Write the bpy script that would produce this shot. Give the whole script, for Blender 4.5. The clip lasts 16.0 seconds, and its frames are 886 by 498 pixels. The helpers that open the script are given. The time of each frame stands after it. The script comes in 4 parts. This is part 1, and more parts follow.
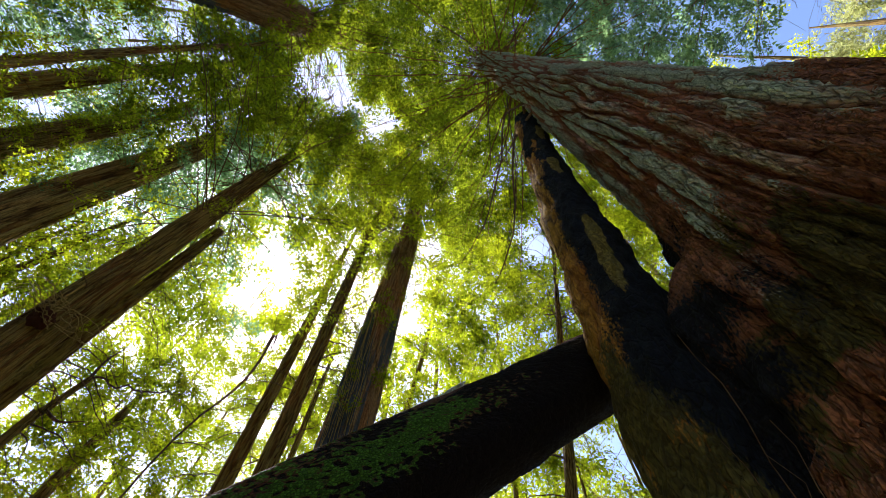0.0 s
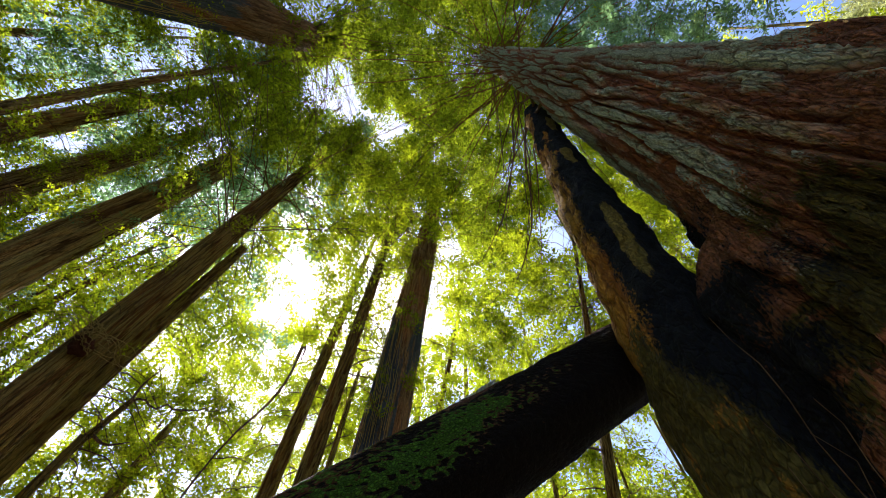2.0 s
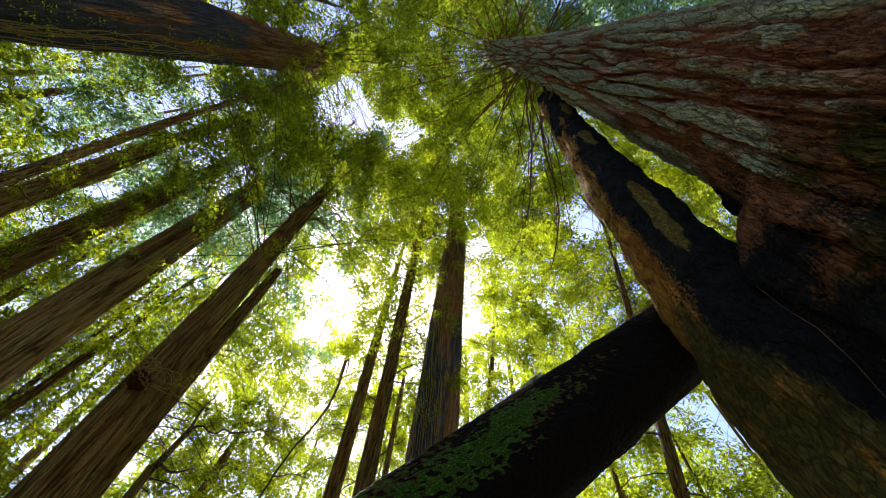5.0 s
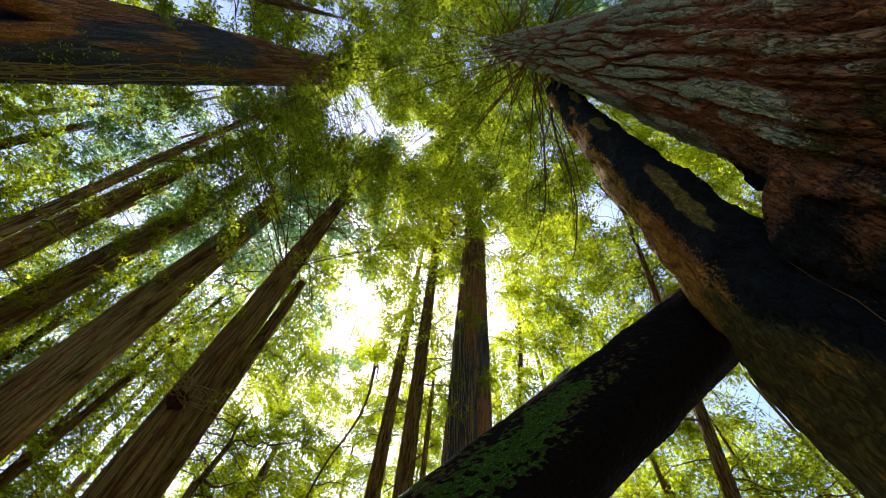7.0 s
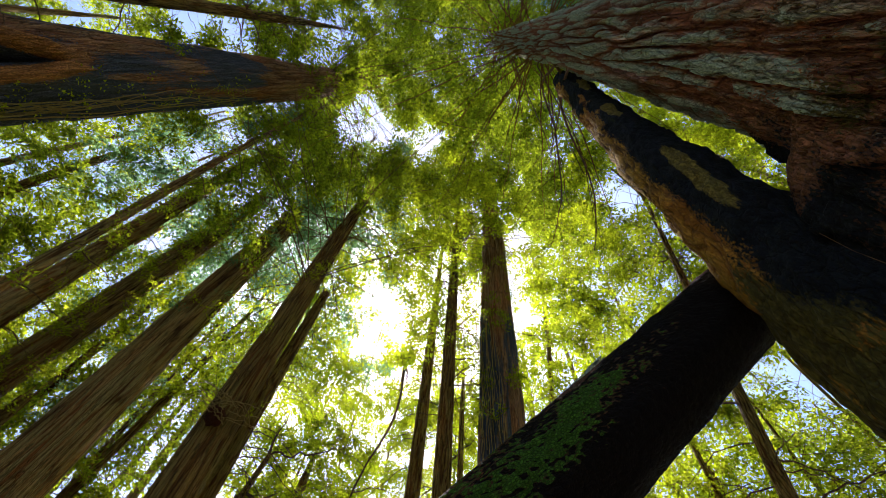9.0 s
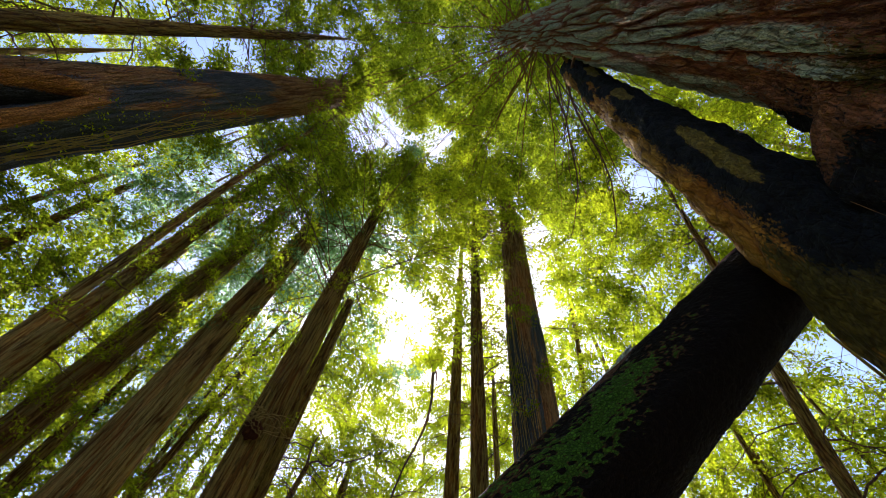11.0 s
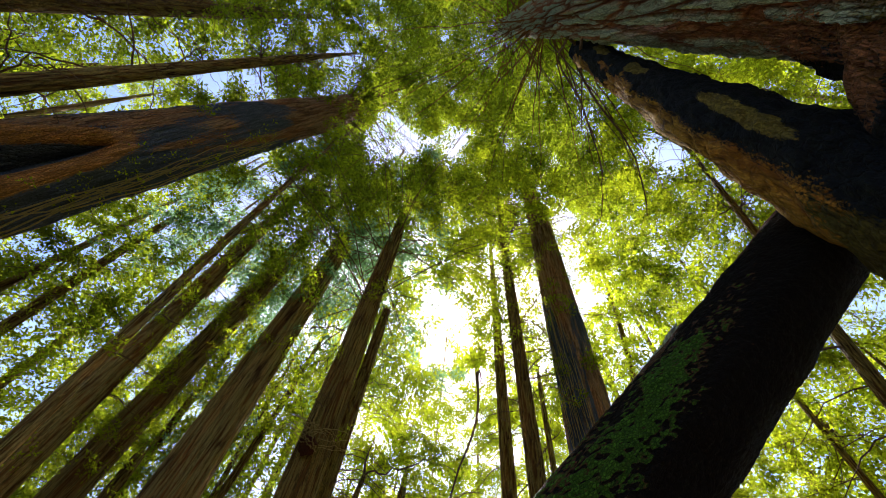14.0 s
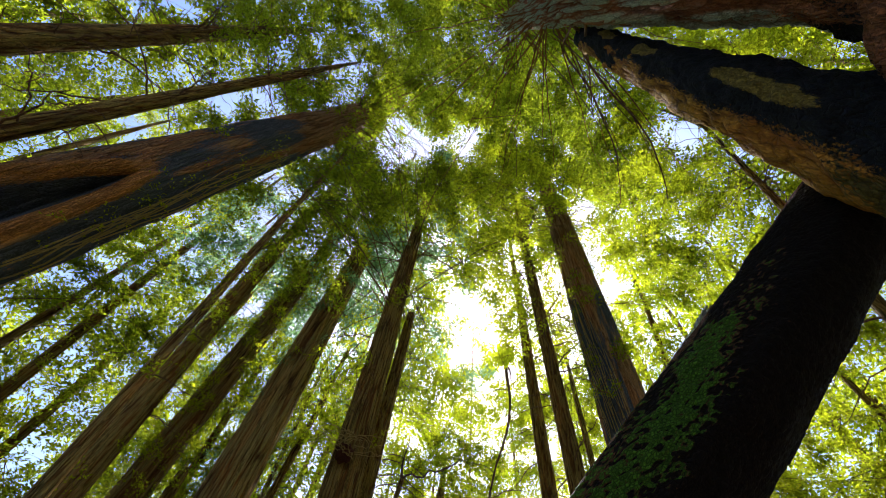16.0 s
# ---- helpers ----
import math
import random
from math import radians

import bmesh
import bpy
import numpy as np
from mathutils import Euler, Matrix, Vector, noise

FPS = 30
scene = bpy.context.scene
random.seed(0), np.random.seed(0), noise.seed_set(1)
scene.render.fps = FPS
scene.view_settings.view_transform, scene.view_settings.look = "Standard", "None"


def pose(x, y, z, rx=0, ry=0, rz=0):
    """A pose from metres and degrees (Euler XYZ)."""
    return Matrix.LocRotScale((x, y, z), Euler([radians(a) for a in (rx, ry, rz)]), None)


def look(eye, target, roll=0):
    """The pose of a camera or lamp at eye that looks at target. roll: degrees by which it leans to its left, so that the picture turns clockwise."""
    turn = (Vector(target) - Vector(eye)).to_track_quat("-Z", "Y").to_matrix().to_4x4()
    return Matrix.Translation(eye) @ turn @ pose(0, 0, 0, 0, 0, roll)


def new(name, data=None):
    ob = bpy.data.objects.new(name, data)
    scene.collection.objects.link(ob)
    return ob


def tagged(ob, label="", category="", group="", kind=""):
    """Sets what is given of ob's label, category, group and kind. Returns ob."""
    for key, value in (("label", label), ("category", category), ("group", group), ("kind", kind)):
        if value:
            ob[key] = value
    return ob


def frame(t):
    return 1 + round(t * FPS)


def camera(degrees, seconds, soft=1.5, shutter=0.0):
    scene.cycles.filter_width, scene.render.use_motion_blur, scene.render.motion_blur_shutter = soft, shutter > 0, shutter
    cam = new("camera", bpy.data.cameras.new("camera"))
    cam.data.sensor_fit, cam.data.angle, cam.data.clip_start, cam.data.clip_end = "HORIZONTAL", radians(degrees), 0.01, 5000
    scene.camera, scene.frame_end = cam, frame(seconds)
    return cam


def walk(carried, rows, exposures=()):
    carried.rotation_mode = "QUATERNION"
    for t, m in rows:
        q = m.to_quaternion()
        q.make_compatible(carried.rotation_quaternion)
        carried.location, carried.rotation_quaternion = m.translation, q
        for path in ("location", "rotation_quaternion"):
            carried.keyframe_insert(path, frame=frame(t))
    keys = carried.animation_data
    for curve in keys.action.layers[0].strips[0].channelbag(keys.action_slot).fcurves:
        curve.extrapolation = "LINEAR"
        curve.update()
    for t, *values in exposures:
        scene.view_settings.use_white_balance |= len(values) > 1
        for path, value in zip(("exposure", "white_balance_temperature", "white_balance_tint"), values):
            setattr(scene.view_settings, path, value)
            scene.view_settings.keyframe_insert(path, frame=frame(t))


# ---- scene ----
cam = camera(88.8, 16.0, soft=0.3)
PATH = """
0.0 156.47 -0.69 -0.41
1.0 156.46 -0.91 2.16
2.0 156.45 -1.13 4.73
3.0 156.42 -1.35 7.30
4.0 156.39 -1.56 9.87
5.0 156.34 -1.78 12.44
6.0 156.29 -1.99 15.01
7.0 156.22 -2.20 17.58
8.0 156.15 -2.40 20.15
9.0 156.07 -2.60 22.72
10.0 155.98 -2.80 25.29
11.0 155.88 -3.00 27.86
12.0 155.77 -3.19 30.43
13.0 155.65 -3.37 33.00
14.0 155.53 -3.55 35.57
15.0 155.39 -3.72 38.15
16.0 155.25 -3.89 40.72
"""
EYE = Vector((0, 0, 0.8))
rows = []
for line in PATH.split("\n"):
    if line.strip():
        t, rx, ry, rz = (float(v) for v in line.split())
        rows.append((t, pose(EYE.x, EYE.y, EYE.z, rx, ry, rz)))
walk(cam, rows, [(0.0, 1.54, 5750, 16), (16.0, 1.54, 5750, 16)])

# ---------------------------------------------------------------- light
SUN_BEARING, SUN_HEIGHT = -37.0, 57.0
world = bpy.data.worlds.new("sky")
scene.world = world
world.use_nodes = True
sky = world.node_tree.nodes.new("ShaderNodeTexSky")
sky.sky_type, sky.sun_disc = "NISHITA", False
sky.sun_elevation, sky.sun_rotation = radians(SUN_HEIGHT), radians(SUN_BEARING)
sky.air_density, sky.dust_density = 1.0, 1.6
world.node_tree.nodes["Background"].inputs[1].default_value = 0.115
world.node_tree.links.new(sky.outputs[0], world.node_tree.nodes["Background"].inputs[0])

sun = new("sun", bpy.data.lights.new("sun", "SUN"))
sun.data.energy, sun.data.angle, sun.data.color = 5.0, radians(0.6), (1.0, 0.93, 0.8)


def bearing(az, d=1.0):
    """Level offset towards a compass bearing (0 is +y, 90 is +x)."""
    return Vector((math.sin(radians(az)) * d, math.cos(radians(az)) * d, 0))


sun.matrix_world = look(bearing(SUN_BEARING, 60) + Vector((0, 0, 60 * math.tan(radians(SUN_HEIGHT)))), (0, 0, 0))


# ---------------------------------------------------------------- materials
def material(name, rough=0.85, spec=0.2):
    m = bpy.data.materials.new(name)
    m.use_nodes = True
    b = m.node_tree.nodes["Principled BSDF"]
    b.inputs["Roughness"].default_value = rough
    b.inputs["Specular IOR Level"].default_value = spec
    return m, m.node_tree, b


def node(nt, kind, **values):
    n = nt.nodes.new(kind)
    for key, v in values.items():
        n.inputs[key.replace("_", " ")].default_value = v
    return n


def noise_fac(nt, scale, stretch=(1, 1, 1), detail=5, lo=0.35, hi=0.65):
    """A noise between lo and hi, in the thing's own metres, stretched along its axes."""
    tc, mp = nt.nodes.new("ShaderNodeTexCoord"), nt.nodes.new("ShaderNodeMapping")
    mp.inputs["Scale"].default_value = stretch
    nt.links.new(tc.outputs["Object"], mp.inputs["Vector"])
    n = node(nt, "ShaderNodeTexNoise", Scale=scale, Detail=detail)
    nt.links.new(mp.outputs[0], n.inputs["Vector"])
    r = nt.nodes.new("ShaderNodeMapRange")
    r.inputs["From Min"].default_value, r.inputs["From Max"].default_value = lo, hi
    nt.links.new(n.outputs["Fac"], r.inputs["Value"])
    return r.outputs[0], n.outputs["Fac"]


def mix(nt, fac, a, b):
    n = nt.nodes.new("ShaderNodeMix")
    n.data_type = "RGBA"
    if isinstance(fac, (int, float)):
        n.inputs[0].default_value = fac
    else:
        nt.links.new(fac, n.inputs[0])
    for sock, v in ((n.inputs[6], a), (n.inputs[7], b)):
        if isinstance(v, tuple):
            sock.default_value = (*v, 1)
        else:
            nt.links.new(v, sock)
    return n.outputs[2]


def times(nt, a, b):
    n = nt.nodes.new("ShaderNodeMath")
    n.operation = "MULTIPLY"
    for sock, v in ((n.inputs[0], a), (n.inputs[1], b)):
        if isinstance(v, (int, float)):
            sock.default_value = v
        else:
            nt.links.new(v, sock)
    return n.outputs[0]


def bump(nt, b, fac, strength, dist):
    n = nt.nodes.new("ShaderNodeBump")
    n.inputs["Strength"].default_value, n.inputs["Distance"].default_value = strength, dist
    nt.links.new(fac, n.inputs["Height"])
    nt.links.new(n.outputs[0], b.inputs["Normal"])


def attribute(nt, name, lo=0.0, hi=1.0):
    at = nt.nodes.new("ShaderNodeAttribute")
    at.attribute_name = name
    r = nt.nodes.new("ShaderNodeMapRange")
    r.inputs["From Min"].default_value, r.inputs["From Max"].default_value = lo, hi
    nt.links.new(at.outputs["Fac"], r.inputs["Value"])
    return r.outputs[0]


def plates(nt, vec, scale, gap=0.075):
    """Cracks between ragged plates (0 in the crack) and each plate's own tone."""
    edge = nt.nodes.new("ShaderNodeTexVoronoi")
    edge.feature = "DISTANCE_TO_EDGE"
    tone = nt.nodes.new("ShaderNodeTexVoronoi")
    for n in (edge, tone):
        n.inputs["Scale"].default_value = scale
        nt.links.new(vec, n.inputs["Vector"])
    r = nt.nodes.new("ShaderNodeMapRange")
    r.inputs["From Max"].default_value = gap
    nt.links.new(edge.outputs["Distance"], r.inputs["Value"])
    sep = nt.nodes.new("ShaderNodeSeparateColor")
    nt.links.new(tone.outputs["Color"], sep.inputs[0])
    return r.outputs[0], sep.outputs[0]


def add(nt, a, b):
    n = nt.nodes.new("ShaderNodeMath")
    nt.links.new(a, n.inputs[0])
    nt.links.new(b, n.inputs[1])
    return n.outputs[0]


def flip(nt, a):
    n = nt.nodes.new("ShaderNodeMath")
    n.operation = "SUBTRACT"
    n.inputs[0].default_value = 1
    nt.links.new(a, n.inputs[1])
    return n.outputs[0]


def bark(name, furrow, crest, lichen, lichen_amount, soot=(0.012, 0.013, 0.016), moss=(0.09, 0.10, 0.03), tan=(0.26, 0.17, 0.05), fibre=9.0, stretch=0.08, depth=0.05, wander=0.35, crack_shade=0.32, gap=0.075, ridge_lo=0.1):
    """Fibrous bark: dark red furrows, weathered plates with cracks, both deepened by shade put into the colour; lichen
    on the crests; soot, moss and bare wood where the stem is marked so.
    """
    m, nt, b = material(name, 0.9, 0.15)
    tc, mp, nz = nt.nodes.new("ShaderNodeTexCoord"), nt.nodes.new("ShaderNodeMapping"), node(nt, "ShaderNodeTexNoise", Scale=fibre * 0.8, Detail=4)
    nt.links.new(tc.outputs["Object"], nz.inputs["Vector"])
    sway = nt.nodes.new("ShaderNodeVectorMath")
    sway.operation = "MULTIPLY_ADD"
    sway.inputs[1].default_value = (wander / fibre,) * 3
    nt.links.new(nz.outputs["Color"], sway.inputs[0])
    nt.links.new(tc.outputs["Object"], sway.inputs[2])
    mp.inputs["Scale"].default_value = (1, 1, stretch)
    nt.links.new(sway.outputs[0], mp.inputs["Vector"])
    crack, tone = plates(nt, mp.outputs[0], fibre)
    crack2, tone2 = plates(nt, mp.outputs[0], fibre * 2.7, gap)
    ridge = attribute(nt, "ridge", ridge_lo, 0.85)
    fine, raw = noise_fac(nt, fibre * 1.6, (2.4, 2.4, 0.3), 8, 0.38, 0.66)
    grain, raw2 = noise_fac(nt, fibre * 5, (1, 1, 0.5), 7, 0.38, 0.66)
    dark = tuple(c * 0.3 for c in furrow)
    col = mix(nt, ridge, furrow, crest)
    warm, _ = noise_fac(nt, 0.8, (1, 1, 0.35), 5, 0.4, 0.62)
    col = mix(nt, times(nt, warm, 0.5), col, (crest[0] * 1.1, crest[1] * 0.75, crest[2] * 0.55))
    col = mix(nt, times(nt, tone, 0.35), col, tuple(c * 0.6 for c in crest))
    col = mix(nt, times(nt, fine, 0.4), col, tuple(c * 0.7 for c in furrow))
    fleck, _ = noise_fac(nt, fibre * 3.4, (1, 1, 0.3), 6, 0.54, 0.64)
    col = mix(nt, times(nt, times(nt, fleck, ridge), 0.65), col, tuple(min(1.5 * c, 0.7) for c in crest))
    if lichen_amount:
        patch, _ = noise_fac(nt, 2.4, (1, 1, 0.09), 8, 0.33, 0.47)
        top = attribute(nt, "ridge", 0.22, 0.45)
        spot = mix(nt, grain, tuple(0.6 * c for c in lichen), lichen)
        col = mix(nt, times(nt, times(nt, patch, top), times(nt, lichen_amount, add(nt, times(nt, tone2, 0.35), times(nt, ridge, 0.75)))), col, spot)
    # crevice shade painted into the colour along the cracks
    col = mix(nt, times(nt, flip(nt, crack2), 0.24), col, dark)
    col = mix(nt, times(nt, flip(nt, crack), crack_shade), col, dark)
    for mark, tint in (("tan", tan), ("moss", moss), ("soot", soot)):
        c2 = mix(nt, grain, tuple(0.5 * c for c in tint), tuple(1.25 * c for c in tint))
        c2 = mix(nt, times(nt, tone2, 0.75), c2, tuple(0.3 * c for c in tint))
        c2 = mix(nt, times(nt, flip(nt, crack2), 0.8 if gap > 0.1 else 0.22), c2, tuple(0.12 * c for c in tint))
        ragged = nt.nodes.new("ShaderNodeMath")
        ragged.operation = "MULTIPLY_ADD"
        ragged.inputs[1].default_value = 0.7
        nt.links.new(add(nt, raw2, times(nt, raw, 0.6)), ragged.inputs[0])
        nt.links.new(attribute(nt, mark), ragged.inputs[2])
        edge = nt.nodes.new("ShaderNodeMapRange")
        edge.inputs["From Min"].default_value, edge.inputs["From Max"].default_value = 0.93, 1.1
        nt.links.new(ragged.outputs[0], edge.inputs["Value"])
        col = mix(nt, edge.outputs[0], col, c2)
    nt.links.new(col, b.inputs["Base Color"])
    high = add(nt, add(nt, times(nt, crack, 0.7), times(nt, crack2, 0.4)), add(nt, times(nt, tone, 0.4), add(nt, times(nt, raw, 0.5), times(nt, raw2, 0.4))))
    bump(nt, b, high, 1.0, depth)
    return m


def leaf(name, dark, light, through_col, amount=0.5):
    """Thin needle sprays that let the light through."""
    m, nt, b = material(name, 0.65, 0.04)
    geo = nt.nodes.new("ShaderNodeNewGeometry")
    patch, _ = noise_fac(nt, 0.35, (1, 1, 1), 3, 0.35, 0.65)
    c = mix(nt, geo.outputs["Random Per Island"], dark, light)
    c = mix(nt, times(nt, patch, 0.5), c, light)
    nt.links.new(c, b.inputs["Base Color"])
    tr = nt.nodes.new("ShaderNodeBsdfTranslucent")
    t2 = mix(nt, geo.outputs["Random Per Island"], tuple(0.45 * v for v in through_col), tuple(1.15 * v for v in through_col))
    nt.links.new(t2, tr.inputs["Color"])
    ms = nt.nodes.new("ShaderNodeMixShader")
    ms.inputs[0].default_value = amount
    nt.links.new(b.outputs[0], ms.inputs[1])
    nt.links.new(tr.outputs[0], ms.inputs[2])
    nt.links.new(ms.outputs[0], nt.nodes["Material Output"].inputs["Surface"])
    return m


GIANT_BARK = bark("giant_bark", (0.09, 0.027, 0.012), (0.50, 0.24, 0.12), (0.50, 0.58, 0.40), 1.6, moss=(0.12, 0.10, 0.02), tan=(0.34, 0.14, 0.06), fibre=10, stretch=0.16, depth=0.06, wander=0.6, crack_shade=0.45)
# crest turned gold for leaf-filtered light, put into the bark colour
RED_BARK = bark("red_bark", (0.05, 0.022, 0.010), (0.54, 0.31, 0.095), (0.36, 0.36, 0.13), 0.6, ridge_lo=0.25, fibre=9, stretch=0.04, crack_shade=0.6, wander=0.5)
BROWN_BARK = bark("brown_bark", (0.035, 0.018, 0.005), (0.34, 0.185, 0.042), (0.34, 0.32, 0.08), 0.5, ridge_lo=0.3, fibre=10, stretch=0.04, crack_shade=0.6, wander=0.5)
SCORCHED_BARK = bark("scorched_bark", (0.09, 0.036, 0.016), (0.44, 0.22, 0.08), (0.28, 0.26, 0.16), 0.4, soot=(0.11, 0.125, 0.15), tan=(0.55, 0.24, 0.06), fibre=9, stretch=0.05, crack_shade=0.55, wander=0.5)
BURNT_WOOD = bark("burnt_wood", (0.06, 0.03, 0.012), (0.46, 0.245, 0.025), (0.36, 0.24, 0.03), 0.5, soot=(0.009, 0.012, 0.016), tan=(0.27, 0.215, 0.04), moss=(0.11, 0.095, 0.02), fibre=9, stretch=0.35, depth=0.03, wander=0.7)
MOSSY_WOOD = bark("mossy_wood", (0.04, 0.015, 0.009), (0.13, 0.055, 0.028), (0.06, 0.09, 0.04), 0.2, soot=(0.015, 0.010, 0.007), moss=(0.095, 0.24, 0.018), fibre=19, stretch=0.7, gap=0.22, depth=0.02, wander=0.35)
VINE = bark("vine", (0.26, 0.19, 0.06), (0.55, 0.43, 0.16), (0.3, 0.3, 0.2), 0, fibre=20)
BURL = bark("burl", (0.05, 0.02, 0.010), (0.20, 0.08, 0.04), (0.1, 0.1, 0.07), 0.2, fibre=16)
DEAD_LIMB = bark("dead_limb", (0.10, 0.045, 0.015), (0.30, 0.15, 0.05), (0.2, 0.2, 0.1), 0, fibre=20)
TWIG = bark("twig", (0.07, 0.036, 0.016), (0.24, 0.14, 0.06), (0.15, 0.15, 0.1), 0.3)
# dark copy for shaded canopy; yellow copy has backlight put into its colour
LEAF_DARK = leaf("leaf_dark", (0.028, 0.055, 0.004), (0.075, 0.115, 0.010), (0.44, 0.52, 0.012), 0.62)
LEAF_YELLOW_LIT = leaf("leaf_yellow_lit", (0.05, 0.075, 0.003), (0.12, 0.15, 0.008), (0.66, 0.74, 0.010), 0.67)
# paleness of full sun painted into the leaf
LEAF_PALE_SUN = leaf("leaf_pale_sun", (0.16, 0.18, 0.07), (0.30, 0.31, 0.15), (0.6, 0.62, 0.2), 0.4)
# blue-green leaf with a bluish haze mixed into its colour
LEAF_BLUE_HAZE = leaf("leaf_blue_haze", (0.04, 0.08, 0.035), (0.09, 0.15, 0.085), (0.32, 0.50, 0.20), 0.65)

m, nt, b = material("forest_soil", 0.95, 0.1)
f1, raw1 = noise_fac(nt, 3.0, (1, 1, 1), 8)
# paled so that the unseen ground throws light up onto the trunks
nt.links.new(mix(nt, f1, (0.14, 0.09, 0.05), (0.36, 0.24, 0.13)), b.inputs["Base Color"])
bump(nt, b, raw1, 0.8, 0.05)
SOIL = m


# ---------------------------------------------------------------- mesh helpers
rng = np.random.default_rng(7)


def vnoise(x, y, seed=0, wrap=0):
    """Smooth value noise on a plane; x repeats every `wrap` cells."""
    xi, yi = np.floor(x).astype(int), np.floor(y).astype(int)
    fx, fy = x - xi, y - yi
    fx, fy = fx * fx * (3 - 2 * fx), fy * fy * (3 - 2 * fy)

    def h(a, c):
        if wrap:
            a = a % wrap
        n = (a * 374761393 + c * 668265263 + seed * 974634777) & 0xFFFFFFFF
        n = ((n ^ (n >> 13)) * 1274126177) & 0xFFFFFFFF
        return ((n ^ (n >> 16)) & 0xFFFF) / 65535.0

    return (h(xi, yi) * (1 - fx) + h(xi + 1, yi) * fx) * (1 - fy) + (h(xi, yi + 1) * (1 - fx) + h(xi + 1, yi + 1) * fx) * fy


def mesh_from(name, co, faces, mat, smooth=True, ridge=None):
    """A mesh from arrays of corners and of faces (all triangles or all quads)."""
    me = bpy.data.meshes.new(name)
    k = faces.shape[1]
    me.vertices.add(len(co))
    me.vertices.foreach_set("co", co.astype(np.float32).ravel())
    me.loops.add(faces.size)
    me.loops.foreach_set("vertex_index", faces.astype(np.int32).ravel())
    me.polygons.add(len(faces))
    me.polygons.foreach_set("loop_start", np.arange(0, faces.size, k, dtype=np.int32))
    me.update(calc_edges=True)
    me.polygons.foreach_set("use_smooth", np.full(len(faces), smooth))
    if ridge is not None:
        at = me.attributes.new("ridge", "FLOAT", "POINT")
        at.data.foreach_set("value", ridge.astype(np.float32).ravel())
    me.materials.append(mat)
    me.update()
    return me


def thing(name, place, label, category, group="", kind=""):
    ob = new(name)
    ob.location = place
    return tagged(ob, label, category, group, kind)


def child(name, me, parent, label="", kind=""):
    ob = new(name, me)
    ob.parent = parent
    return tagged(ob, label, kind=kind)


def grid_faces(nz, nt_):
    i = np.arange(nz - 1)[:, None] * nt_
    j = np.arange(nt_)[None, :]
    j2 = (j + 1) % nt_
    return np.stack([i + j, i + j2, i + nt_ + j2, i + nt_ + j], -1).reshape(-1, 4)


def cells(u, v, seed, wrap):
    """Distance from a cell's edge and the cell's own number, for ragged cells on a plane that repeats along u."""
    ui, vi = np.floor(u).astype(int), np.floor(v).astype(int)
    f1, f2, own = np.full(u.shape, 9.0), np.full(u.shape, 9.0), np.zeros(u.shape)
    for a in (-1, 0, 1):
        for c in (-1, 0, 1):
            n = (((ui + a) % wrap) * 374761393 + (vi + c) * 668265263 + seed * 974634777) & 0xFFFFFFFF
            n = ((n ^ (n >> 13)) * 1274126177) & 0xFFFFFFFF
            px, py = (n & 0xFFF) / 4095.0, ((n >> 12) & 0xFFF) / 4095.0
            d = np.hypot(ui + a + px - u, vi + c + py - v)
            near = d < f1
            f2 = np.where(near, f1, np.minimum(f2, d))
            own = np.where(near, ((n >> 8) & 0xFF) / 255.0, own)
            f1 = np.where(near, d, f1)
    return f2 - f1, own


def bark_height(th, z, r, width, seed, aspect=6.0, levels=2):
    """0 in the furrows, 1 on the crests of long, braided, plated ridges."""
    n = max(6, int(round(2 * math.pi * r / width)))
    u = th / (2 * math.pi) * n
    v = z / (width * aspect)
    wu = u + 0.9 * (vnoise(u * 1.0, v * 2.5, seed, n) - 0.5) + 0.25 * (vnoise(u * 3, v * 12, seed + 1, n * 3) - 0.5)
    wv = v + 0.5 * (vnoise(u * 2, v * 1.5, seed + 2, n * 2) - 0.5)
    e, own = cells(wu, wv, seed + 3, n)
    h = np.clip(e * (2.2 if levels > 1 else 3.2), 0, 1) ** 0.7 * (0.7 + 0.3 * own)
    if levels > 1:
        k = 4
        e2, own2 = cells(u * k + 0.7 * (vnoise(u * 4, v * 14, seed + 5, n * 4) - 0.5), z / (width / k * aspect * 0.7) + own * 5, seed + 6, n * k)
        h = h * (0.5 + 0.3 * np.clip(e2 * 5, 0, 1) ** 0.6 + 0.3 * own2)
        h += 0.22 * (vnoise(u * 9, v * 30, seed + 7, n * 9) - 0.5)
    return np.clip(h, 0, 1)


